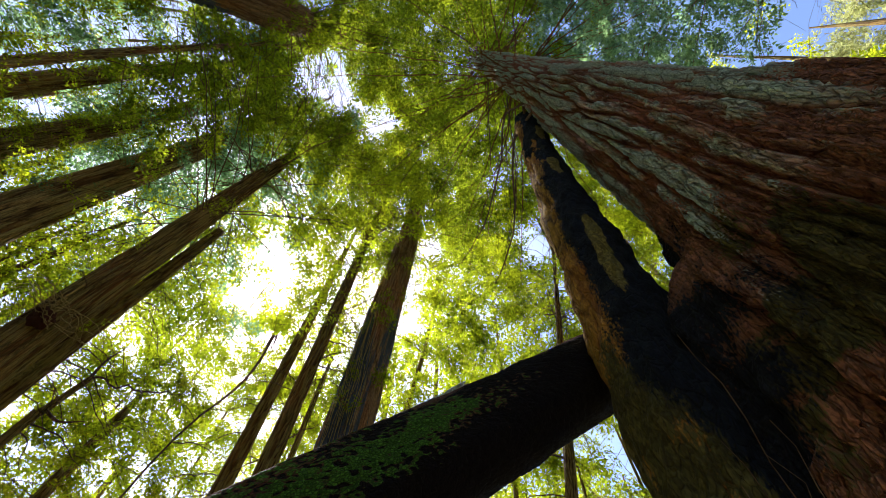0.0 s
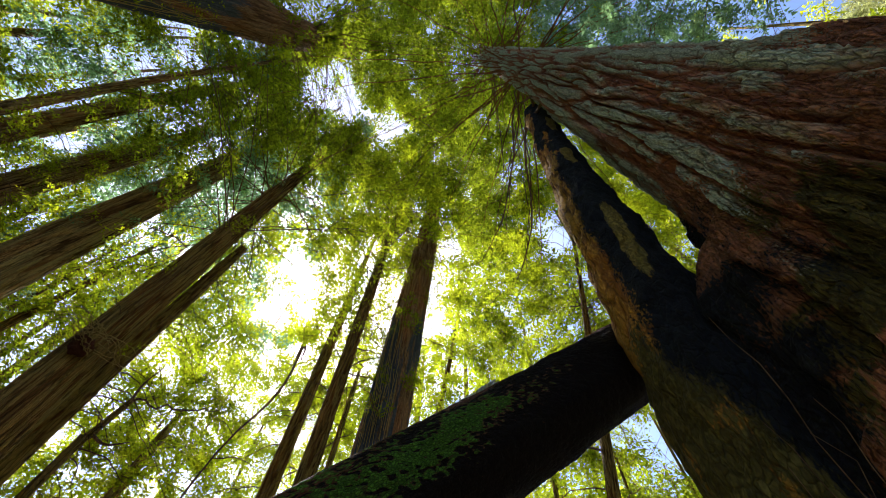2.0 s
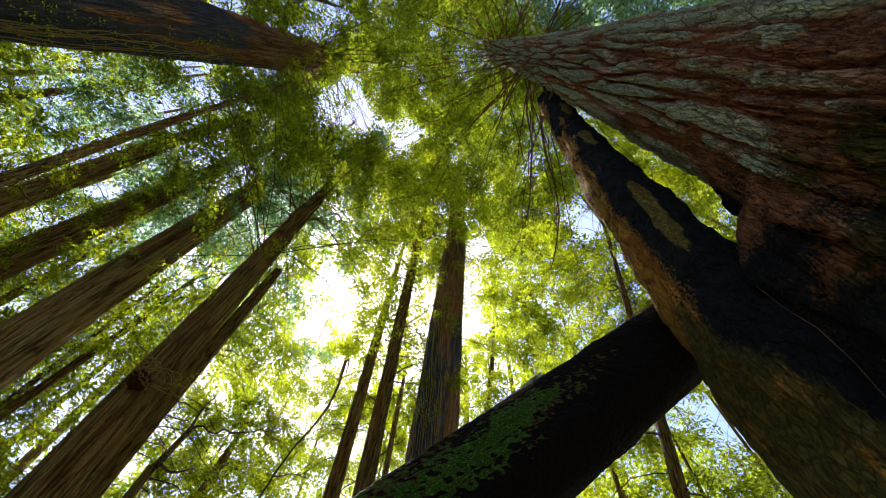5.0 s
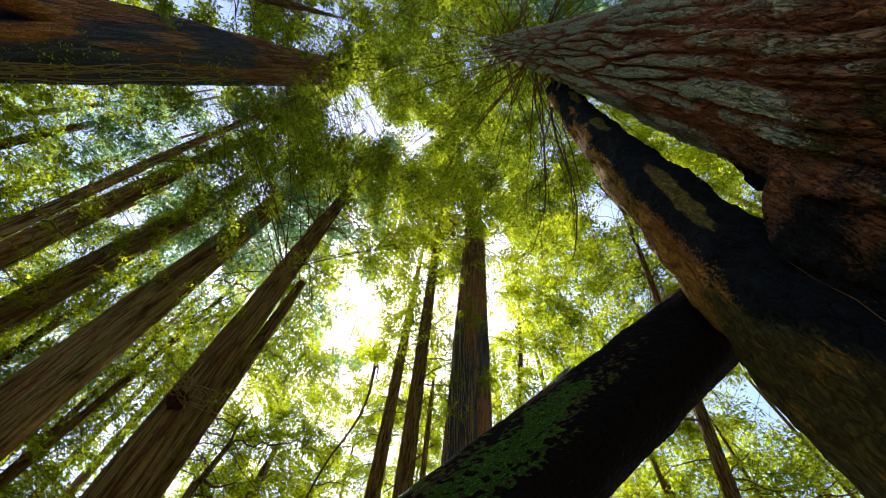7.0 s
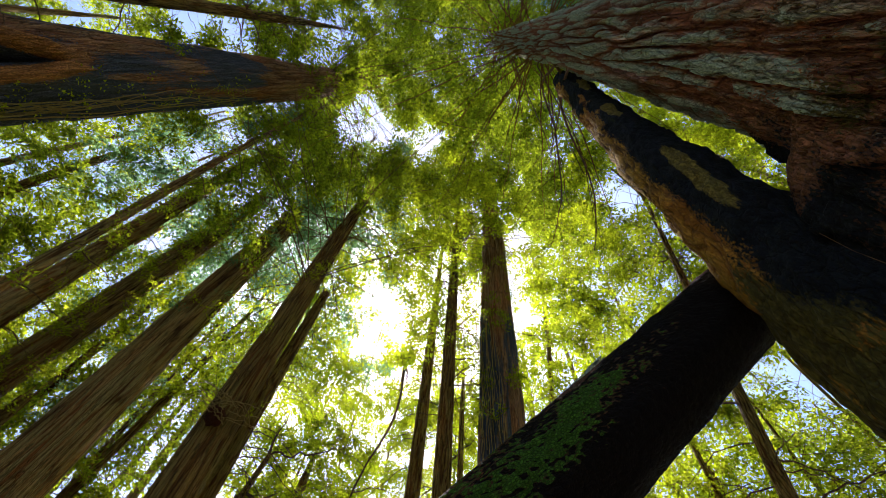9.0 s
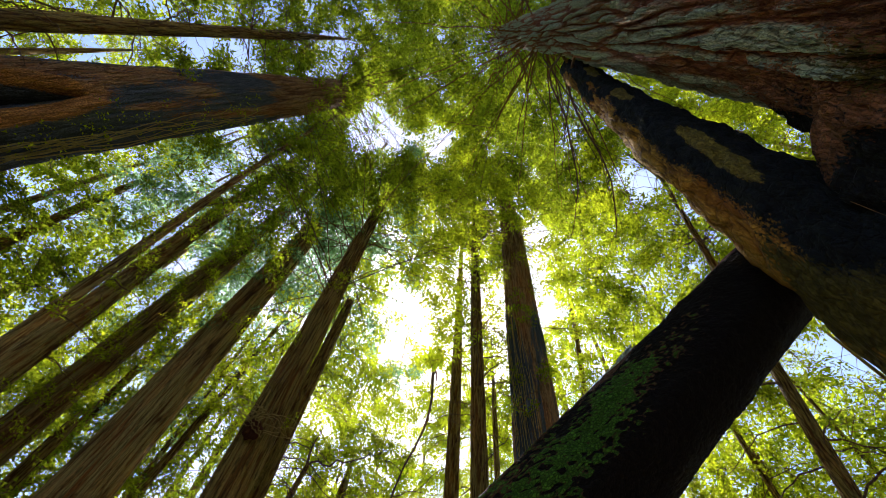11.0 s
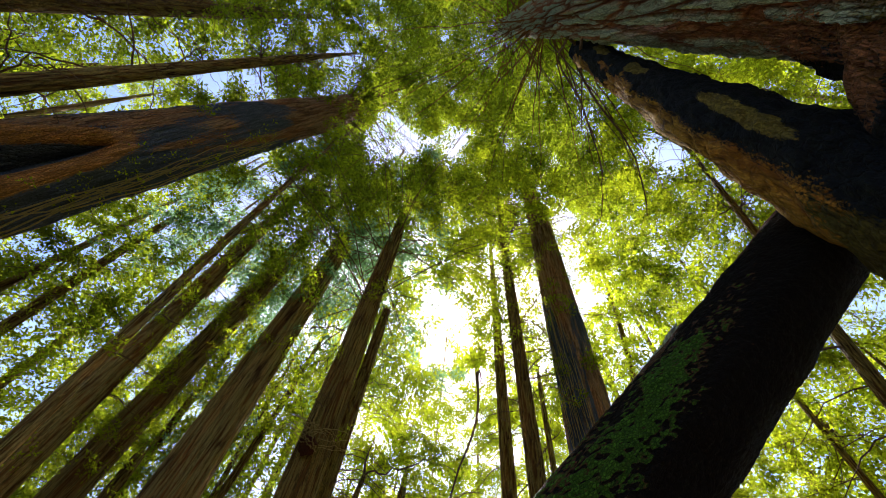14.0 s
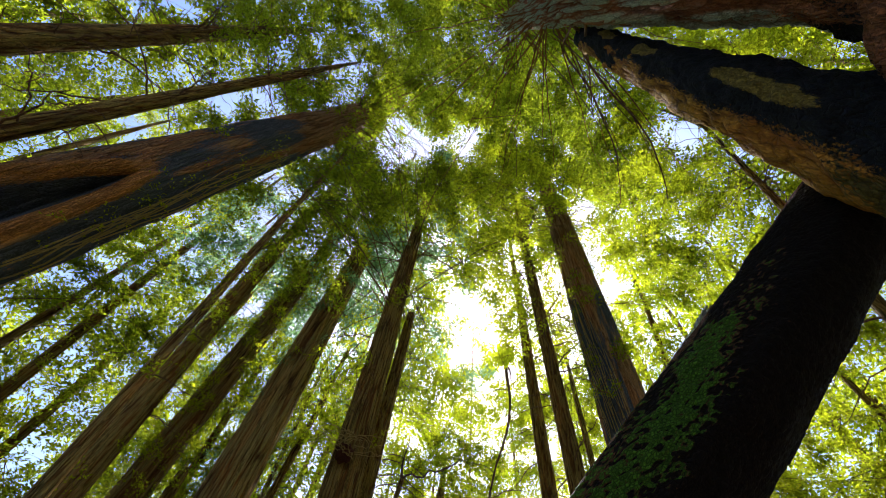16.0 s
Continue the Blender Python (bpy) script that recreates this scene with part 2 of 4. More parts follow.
def shaggy_height(th, z, r, width, seed):
    """Broad braided ridges that wind a little round the stem, built of ragged overlapping flakes."""
    n = max(6, int(round(2 * math.pi * r / width)))
    u = th / (2 * math.pi) * n + 0.10 * z
    v = z / (width * 17)
    wu = u + 0.8 * (vnoise(u * 0.5, v * 2.5, seed, n) - 0.5) + 0.3 * (vnoise(u * 2, v * 6, seed + 1, n * 2) - 0.5)
    wv = v + 0.5 * (vnoise(u, v * 1.5, seed + 2, n) - 0.5)
    e, own = cells(wu, wv, seed + 3, n)
    ridge = np.clip(e * 2.0, 0, 1) ** 0.75 * (0.65 + 0.35 * own)
    fu = u * 2.0 + 0.9 * (vnoise(u * 5, z / 0.11, seed + 5, n * 5) - 0.5)
    fv = z / 0.42 + 0.7 * (vnoise(u * 6, z / 0.16, seed + 6, n * 6) - 0.5) + 7 * own
    e2, own2 = cells(fu, fv, seed + 7, 100000)
    flake = 0.55 * own2 + 0.45 * np.clip(e2 * 4, 0, 1) ** 0.6
    fine = vnoise(u * 13, z / 0.05, seed + 8, n * 13) - 0.5
    return np.clip(ridge * (0.5 + 0.5 * flake) + 0.22 * (flake - 0.5) + 0.08 * fine, 0, 1)


def trunk_mesh(name, axis, mat, around, along, ridge_width, depth, seed, shape=None, face=None, ease=1.0, aspect=6.0, levels=2, marks=None, crowd=0.6):
    """axis: rows (z, x, y, r) from the ground up. face: a bearing towards which the corners crowd. marks: soot, moss or bare wood."""
    axis = np.array(axis, float)
    z = axis[0, 0] + (axis[-1, 0] - axis[0, 0]) * np.linspace(0, 1, along) ** ease
    zs = np.linspace(axis[0, 0], axis[-1, 0], 400)
    soft = np.ones(15) / 15

    def along_z(k):
        v = np.interp(zs, axis[:, 0], axis[:, k])
        v = np.concatenate([np.full(7, v[0]), v, np.full(7, v[-1])])
        return np.interp(z, zs, np.convolve(v, soft, "valid"))

    cx, cy, r = along_z(1), along_z(2), along_z(3)
    th = np.linspace(0, 2 * math.pi, around, endpoint=False)
    if face is not None:
        th = math.pi / 2 - radians(face) + (th - math.pi) - crowd * np.sin(th - math.pi)
    TH, Z = np.meshgrid(th, z)
    TH %= 2 * math.pi
    RR = np.repeat(r[:, None], around, 1)
    mid_r = float(np.median(r[: max(2, along // 2)]))
    h = shaggy_height(TH, Z, mid_r, ridge_width, seed) if levels > 2 else bark_height(TH, Z, mid_r, ridge_width, seed, aspect, levels)
    lump = vnoise(TH / (2 * math.pi) * 6, Z / 1.7, seed + 9, 6) - 0.5
    R = RR * (1 + 0.06 * lump) + (h - 0.6) * depth * np.clip(RR / max(r.max(), 0.01), 0.35, 1)
    if shape is not None:
        R = shape(TH, Z, R)
    co = np.stack([cx[:, None] + R * np.cos(TH), cy[:, None] + R * np.sin(TH), Z], -1).reshape(-1, 3)
    me = mesh_from(name, co, grid_faces(along, around), mat, True, h)
    for mark, rule in (marks or {}).items():
        at = me.attributes.new(mark, "FLOAT", "POINT")
        at.data.foreach_set("value", rule(TH, Z, h).astype(np.float32).ravel())
    return me


def tubes(name, paths, mat, sides=5):
    """Many tapered limbs in one mesh. paths: (n, k, 3) points and (n, k) radii."""
    P, R = paths
    n, k = R.shape
    d = np.gradient(P, axis=1)
    d /= np.linalg.norm(d, axis=2, keepdims=True) + 1e-9
    ref = np.where(np.abs(d[..., 2:3]) > 0.9, np.array([1.0, 0, 0]), np.array([0, 0, 1.0]))
    a = np.cross(d, ref)
    a /= np.linalg.norm(a, axis=2, keepdims=True) + 1e-9
    c = np.cross(d, a)
    ang = np.linspace(0, 2 * math.pi, sides, endpoint=False)
    co = P[:, :, None] + R[:, :, None, None] * (a[:, :, None] * np.cos(ang)[:, None] + c[:, :, None] * np.sin(ang)[:, None])
    f = grid_faces(k, sides)
    faces = (np.arange(n)[:, None, None] * k * sides + f[None]).reshape(-1, 4)
    return mesh_from(name, co.reshape(-1, 3), faces, mat, True, np.full(n * k * sides, 0.6))


# canopy openings, cones fitted to the camera's view: bearing, height angle, half-width in degrees
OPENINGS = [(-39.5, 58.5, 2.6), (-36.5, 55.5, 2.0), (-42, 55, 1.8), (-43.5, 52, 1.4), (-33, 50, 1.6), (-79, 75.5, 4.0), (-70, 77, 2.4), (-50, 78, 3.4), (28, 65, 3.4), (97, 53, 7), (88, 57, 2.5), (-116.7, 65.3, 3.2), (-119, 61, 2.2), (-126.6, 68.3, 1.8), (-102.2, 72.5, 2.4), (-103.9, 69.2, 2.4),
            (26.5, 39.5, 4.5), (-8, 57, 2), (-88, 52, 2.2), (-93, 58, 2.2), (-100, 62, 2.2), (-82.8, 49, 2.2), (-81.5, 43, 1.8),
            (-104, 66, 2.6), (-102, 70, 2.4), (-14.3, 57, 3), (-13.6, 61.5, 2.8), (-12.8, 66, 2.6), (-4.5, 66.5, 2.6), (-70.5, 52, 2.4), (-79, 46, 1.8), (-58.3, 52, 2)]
# fuller canopy, fitted to the camera's view: bearing, height angle, half-width, how much fuller
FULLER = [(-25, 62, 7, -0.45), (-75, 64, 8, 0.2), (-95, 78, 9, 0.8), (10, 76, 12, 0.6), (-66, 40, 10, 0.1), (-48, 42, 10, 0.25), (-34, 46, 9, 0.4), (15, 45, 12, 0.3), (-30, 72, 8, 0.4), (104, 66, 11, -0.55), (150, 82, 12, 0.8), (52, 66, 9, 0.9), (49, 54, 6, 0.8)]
BACK = (118, 202)  # unseen side behind the camera: canopy thinned for light, in larger sprays
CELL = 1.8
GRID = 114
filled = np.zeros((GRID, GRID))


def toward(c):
    """Unit directions from the camera, and their places on a round sky chart."""
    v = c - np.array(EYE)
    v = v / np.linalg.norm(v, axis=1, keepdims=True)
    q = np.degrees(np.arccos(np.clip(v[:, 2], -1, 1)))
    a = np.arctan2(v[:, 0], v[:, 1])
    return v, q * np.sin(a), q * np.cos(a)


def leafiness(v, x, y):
    """Canopy depth in leaves along a camera direction: patchy, and thin in the openings."""
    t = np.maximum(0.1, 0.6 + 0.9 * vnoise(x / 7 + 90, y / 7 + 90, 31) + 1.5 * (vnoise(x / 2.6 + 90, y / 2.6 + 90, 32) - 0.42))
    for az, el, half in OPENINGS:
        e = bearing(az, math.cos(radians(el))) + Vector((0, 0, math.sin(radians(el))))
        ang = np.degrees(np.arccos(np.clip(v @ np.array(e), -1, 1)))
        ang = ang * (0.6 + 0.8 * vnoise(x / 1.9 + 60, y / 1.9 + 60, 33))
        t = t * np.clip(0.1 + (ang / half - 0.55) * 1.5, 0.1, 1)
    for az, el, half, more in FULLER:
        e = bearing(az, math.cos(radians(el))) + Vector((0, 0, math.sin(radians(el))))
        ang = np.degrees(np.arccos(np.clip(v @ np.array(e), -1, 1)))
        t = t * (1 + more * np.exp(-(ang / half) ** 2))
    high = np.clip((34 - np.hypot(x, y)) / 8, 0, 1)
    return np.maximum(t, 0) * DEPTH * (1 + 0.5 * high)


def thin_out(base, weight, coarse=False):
    """Drops branchlets that crowd camera directions where the canopy is already full."""
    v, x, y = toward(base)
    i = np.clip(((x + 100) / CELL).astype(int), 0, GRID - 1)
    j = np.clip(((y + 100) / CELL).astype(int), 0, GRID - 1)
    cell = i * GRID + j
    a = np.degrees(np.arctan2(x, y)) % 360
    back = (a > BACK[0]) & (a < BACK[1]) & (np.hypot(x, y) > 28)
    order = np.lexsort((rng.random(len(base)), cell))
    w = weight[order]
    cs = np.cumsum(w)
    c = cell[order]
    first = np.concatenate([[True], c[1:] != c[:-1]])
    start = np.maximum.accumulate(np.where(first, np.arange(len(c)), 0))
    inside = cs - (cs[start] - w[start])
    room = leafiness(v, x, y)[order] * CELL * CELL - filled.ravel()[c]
    # directions below the camera's view
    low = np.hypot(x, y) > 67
    # nearly bare behind the camera, so that skylight reaches the trunks
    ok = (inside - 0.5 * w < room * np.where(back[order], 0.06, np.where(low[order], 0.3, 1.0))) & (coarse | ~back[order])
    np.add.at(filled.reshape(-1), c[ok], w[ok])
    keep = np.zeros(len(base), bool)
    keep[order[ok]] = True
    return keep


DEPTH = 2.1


def sprays(origin, out, size, leaflets, width=0.22):
    """Flat feathered sprays: a double row of pointed leaflets along each twig. Arrays of places, directions, lengths."""
    n = len(origin)
    out = out / (np.linalg.norm(out, axis=1, keepdims=True) + 1e-9)
    up = np.array([0, 0, 1.0]) + rng.normal(0, 0.45, (n, 3))
    side = np.cross(out, up)
    side /= np.linalg.norm(side, axis=1, keepdims=True) + 1e-9
    nor = np.cross(side, out)
    s = (np.arange(leaflets) + 0.5) / leaflets
    sg = np.where(np.arange(leaflets) % 2 == 0, 1.0, -1.0)
    ln = 0.345 * np.sin(np.clip(s * 1.1, 0, 1) * math.pi * 0.8 + 0.35) + 0.095
    S = size[:, None, None]
    jit = rng.normal(0, 0.3, (n, leaflets, 3))
    base = origin[:, None] + out[:, None] * (s[None, :, None] * S)
    base[:, :, 2] -= (s[None] ** 2) * size[:, None] * 0.25
    d = out[:, None] * 0.6 + side[:, None] * sg[None, :, None] * 0.8 + jit - nor[:, None] * 0.15
    d /= np.linalg.norm(d, axis=2, keepdims=True)
    L = ln[None, :, None] * S * rng.uniform(0.7, 1.2, (n, leaflets, 1))
    wv = np.cross(d, nor[:, None] + rng.normal(0, 0.35, (n, leaflets, 3)))
    wv /= np.linalg.norm(wv, axis=2, keepdims=True) + 1e-9
    wv = wv * L * width * 0.5
    base = base + d * (0.9 * rng.random((n, leaflets, 1)) * L)
    foot = base + d * L * 0.25
    co = np.stack([foot + wv, base + d * L, foot - wv], 2)
    return co.reshape(-1, 3)


def crown(parent, axis_at, z0, z1, n_branch, reach, spray_size, per_branch, mat, droop=0.3, leaflets=15, clear=6.0, taper=0.4, width=0.46, single=True, free=False, coarse=False, lets=14):
    """Limbs set round a stem; each limb bears flat, drooping branchlets with sprays to both sides, thinned to fit the
    camera's view.
    """
    zz = np.sort(z0 + (z1 - z0) * rng.random(n_branch))
    az = rng.uniform(0, 360, n_branch)
    f = (zz - z0) / (z1 - z0)
    L = reach * (1 - taper * f) * rng.uniform(0.55, 1.15, n_branch)
    dirn = np.stack([np.sin(np.radians(az)), np.cos(np.radians(az)), np.zeros(n_branch)], 1)
    o = np.array([axis_at(v) for v in zz])
    s = np.linspace(0, 1, 5)
    rise = rng.uniform(-0.1, 0.4, n_branch)
    P = o[:, None] + dirn[:, None] * (s[None, :, None] * L[:, None, None])
    P[:, :, 2] += L[:, None] * (rise[:, None] * s - (droop + rise[:, None]) * s ** 2)
    P += rng.normal(0, 0.035, P.shape) * L[:, None, None] * s[None, :, None]
    rad = (0.007 + 0.0024 * L)[:, None] * (1 - 0.85 * s)[None]
    # branchlets, to either side in turn
    lets = min(lets, per_branch)
    bi = np.repeat(np.arange(n_branch), lets)
    m = len(bi)
    t = np.clip((np.tile(np.arange(lets), n_branch) + rng.uniform(0, 1, m)) / lets * 0.88 + 0.12, 0, 1)
    k = np.minimum((t * 4).astype(int), 3)
    fr = (t * 4 - k)[:, None]
    root = P[bi, k] * (1 - fr) + P[bi, k + 1] * fr
    sd = np.stack([dirn[bi, 1], -dirn[bi, 0], np.zeros(m)], 1) * np.where(rng.random(m) < 0.5, -1.0, 1.0)[:, None]
    bd = dirn[bi] * rng.uniform(0.35, 0.9, (m, 1)) + sd * rng.uniform(0.3, 1.0, (m, 1))
    bd /= np.linalg.norm(bd, axis=1, keepdims=True)
    bl = L[bi] * 0.40 * (1.1 - 0.8 * t) * rng.uniform(0.6, 1.3, m) + 0.25
    sag = rng.uniform(0.25, 0.85, m)
    # sprays along each branchlet
    q = max(1, per_branch // lets)
    li = np.repeat(np.arange(m), q)
    u = np.clip((np.tile(np.arange(q), m) + rng.uniform(0.2, 1.0, m * q)) / q, 0.06, 1)
    base = root[li] + bd[li] * (u * bl[li])[:, None]
    base[:, 2] -= sag[li] * bl[li] * u ** 1.6
    base += rng.normal(0, 0.06, base.shape)
    sgn = np.where(np.tile(np.arange(q), m) % 2 == 0, 1.0, -1.0)
    cr = np.stack([bd[li, 1], -bd[li, 0], np.zeros(len(li))], 1) * sgn[:, None]
    out = bd[li] * rng.uniform(0.5, 1.0, (len(li), 1)) + cr * rng.uniform(0.1, 0.9, (len(li), 1))
    out[:, 2] = -sag[li] * rng.uniform(0.3, 1.2, len(li))
    size = spray_size * rng.uniform(0.6, 1.3, len(li)) * (1.1 - 0.35 * u)
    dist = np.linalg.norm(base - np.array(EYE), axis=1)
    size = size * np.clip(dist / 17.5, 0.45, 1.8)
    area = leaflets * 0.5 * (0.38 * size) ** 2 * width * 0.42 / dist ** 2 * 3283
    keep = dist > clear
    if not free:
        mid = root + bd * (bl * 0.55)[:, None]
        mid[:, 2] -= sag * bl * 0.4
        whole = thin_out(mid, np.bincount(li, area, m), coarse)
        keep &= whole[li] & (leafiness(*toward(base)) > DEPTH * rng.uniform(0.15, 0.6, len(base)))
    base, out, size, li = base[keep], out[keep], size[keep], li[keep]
    co = sprays(base, out, size, leaflets, width)
    faces = np.arange(len(co)).reshape(-1, 3)
    if single:
        for i in range(n_branch):
            child("branch", tubes("branch", (P[i:i + 1], rad[i:i + 1]), TWIG), parent)
    else:
        child("limb_tangle", tubes("limb_tangle", (P, rad), TWIG, 3), parent, "thin brown limbs", "stuff")
    if len(base):
        w = np.unique(li)[::3]
        tip = root[w] + bd[w] * bl[w][:, None]
        tip[:, 2] -= sag[w] * bl[w]
        thick = np.repeat([[0.013, 0.006]], len(w), 0) * np.clip(dist.mean() / 22, 0.8, 1.4)
        child("twig_tangle", tubes("twig_tangle", (np.stack([root[w], tip], 1), thick), TWIG, 3), parent, "fine brown twigs", "stuff")
        child("crown", mesh_from("crown", co, faces, mat, False), parent, "feathery green needle sprays", "stuff")
    return len(faces)


# ---------------------------------------------------------------- ground
def build_ground():
    n = 120
    u = np.linspace(-1, 1, n)
    X, Y = np.meshgrid(np.sign(u) * np.abs(u) ** 3 * 900, np.sign(u) * np.abs(u) ** 3 * 900)
    Z = (vnoise(X / 3 + 500, Y / 3 + 500, 3) - 0.5) * 0.3 * np.clip(np.hypot(X, Y) / 4, 0, 1) - 0.05
    i = np.arange(n - 1)[:, None] * n + np.arange(n - 1)[None]
    faces = np.stack([i, i + 1, i + n + 1, i + n], -1).reshape(-1, 4)
    ob = new("ground", mesh_from("ground", np.stack([X, Y, Z], -1).reshape(-1, 3), faces, SOIL))
    tagged(ob, "unseen forest soil and dry litter, paled to bounce light", "ground", kind="structure")


build_ground()


# ---------------------------------------------------------------- the grove
def stem_axis(d, az0, el0, az1, el1, rd0, rd1, top, base_flare=1.5, tip=0.06):
    """The axis of a stem at d metres that passes through two bearings and height angles, with its girth there."""
    p0, p1 = bearing(az0, d), bearing(az1, d)
    z0, z1 = EYE.z + d * math.tan(radians(el0)), EYE.z + d * math.tan(radians(el1))
    rows_ = []
    for z in (-0.3, 0.4, 1.2, 2.5, z0, z1, z1 + 0.5 * (top - z1), top):
        f = (z - z0) / (z1 - z0)
        p = p0 + (p1 - p0) * min(f, 1.6)
        r = d * (rd0 + (rd1 - rd0) * f)
        if z > z1:
            r = d * rd1 * (1 - (z - z1) / (top - z1)) + tip * (z - z1) / (top - z1)
        if z < 2.5:
            r *= 1 + (base_flare - 1) * (1 - max(z, 0) / 2.5) ** 2
        rows_.append((z, p.x, p.y, max(r, tip)))
    return rows_


def follow(axis):
    a = np.array(axis)
    return lambda z: np.array([np.interp(z, a[:, 0], a[:, 1]), np.interp(z, a[:, 0], a[:, 2]), z])


def redwood(name, axis, bark_mat, seed, label, around=0, along=170, levels=1, marks=None, aspect=30.0, shape=None):
    r = axis[4][3]
    around = around or (120 if r > 0.4 else 36)
    ridge_width, depth = min(max(0.22 * r, 0.07), 0.17), min(0.2 * r, 0.14)
    base = Vector((axis[0][1], axis[0][2], 0))
    ob = thing(name, base, label, "tree", "trees of the grove")
    local = [(z, x - base.x, y - base.y, r) for z, x, y, r in axis]
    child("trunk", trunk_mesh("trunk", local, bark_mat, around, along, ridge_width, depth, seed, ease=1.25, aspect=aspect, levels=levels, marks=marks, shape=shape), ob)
    return ob, base


def add_crown(ob, base, axis, **kw):
    """Builds the crown in world places and gives it to the tree."""
    before = set(bpy.data.objects)
    n = crown(ob, follow(axis), **kw)
    for o in set(bpy.data.objects) - before:
        o.data.transform(Matrix.Translation(-base))
    return n


def limb_points(p, n=14):
    """A smooth run of points through a few places."""
    p = np.array(p, float)
    t = np.linspace(0, len(p) - 1, n)
    q = np.concatenate([[2 * p[0] - p[1]], p, [2 * p[-1] - p[-2]]])
    k = np.minimum(t.astype(int), len(p) - 2)
    f = (t - k)[:, None]
    a, b_, c, e = q[k], q[k + 1], q[k + 2], q[k + 3]
    return 0.5 * (2 * b_ + (c - a) * f + (2 * a - 5 * b_ + 4 * c - e) * f ** 2 + (3 * b_ - a - 3 * c + e) * f ** 3)


def sky_point(az, el, d):
    """The place at a level distance d, seen at that bearing and height angle from the camera."""
    p = bearing(az, d)
    return (p.x, p.y, EYE.z + d * math.tan(radians(el)))


def limb(parent, base, pts, r0, r1, name="branch", label="", sides=6, mat=None, wobble=0.0):
    P = limb_points(pts)
    if wobble:
        P[1:] += rng.normal(0, wobble, (len(P) - 1, 3))
    R = np.linspace(r0, r1, len(P))[None]
    return child(name, tubes(name, (P[None] - np.array(base), R), mat or TWIG, sides), parent, label)


def bare_limbs(parent, base, axis, n, z0, z1, l0, l1, r, fork=2, droop=0.3, rise=0.3, sector=(0, 360)):
    """Dead side limbs, each with a few finer forks."""
    at = follow(axis)
    for _ in range(n):
        z = rng.uniform(z0, z1)
        a, L = rng.uniform(*sector), rng.uniform(l0, l1)
        o = at(z)
        d = np.array(bearing(a))
        up = rng.uniform(-0.2, rise)
        pts = [o, o + d * L * 0.35 + [0, 0, L * up * 0.4], o + d * L * 0.7 + [0, 0, L * (up - droop) * 0.5], o + d * L + [0, 0, L * (up - droop)]]
        rr = r * rng.uniform(0.6, 1.2)
        main = limb(parent, base, pts, rr, rr * 0.2, wobble=0.011 * L)
        for _ in range(fork):
            s_ = rng.uniform(0.3, 0.8)
            q = np.array(pts[1]) * (1 - s_) + np.array(pts[3]) * s_
            d2 = np.array(bearing(a + rng.choice([-1, 1]) * rng.uniform(25, 60)))
            l2 = L * rng.uniform(0.25, 0.5)
            limb(main, base, [q, q + d2 * l2 * 0.5 + [0, 0, -0.05 * l2], q + d2 * l2 + [0, 0, rng.uniform(-0.5, 0.1) * l2]], rr * 0.45, rr * 0.15, "twig", sides=4, wobble=0.02 * l2)


def scorch(level, edge=2.0):
    """Soot low on a stem, in tongues."""
    def rule(TH, Z, h):
        n = vnoise(TH / (2 * math.pi) * 13, Z / 4.5, 51, 13) + 0.5 * vnoise(TH / (2 * math.pi) * 40, Z / 1.5, 52, 40)
        return np.clip(0.5 + np.clip((level - Z) / edge * 0.35, -2, 0.12) + (n - 0.75) * 1.1 - (h - 0.5) * 0.25, 0, 1)
    return {"soot": rule}


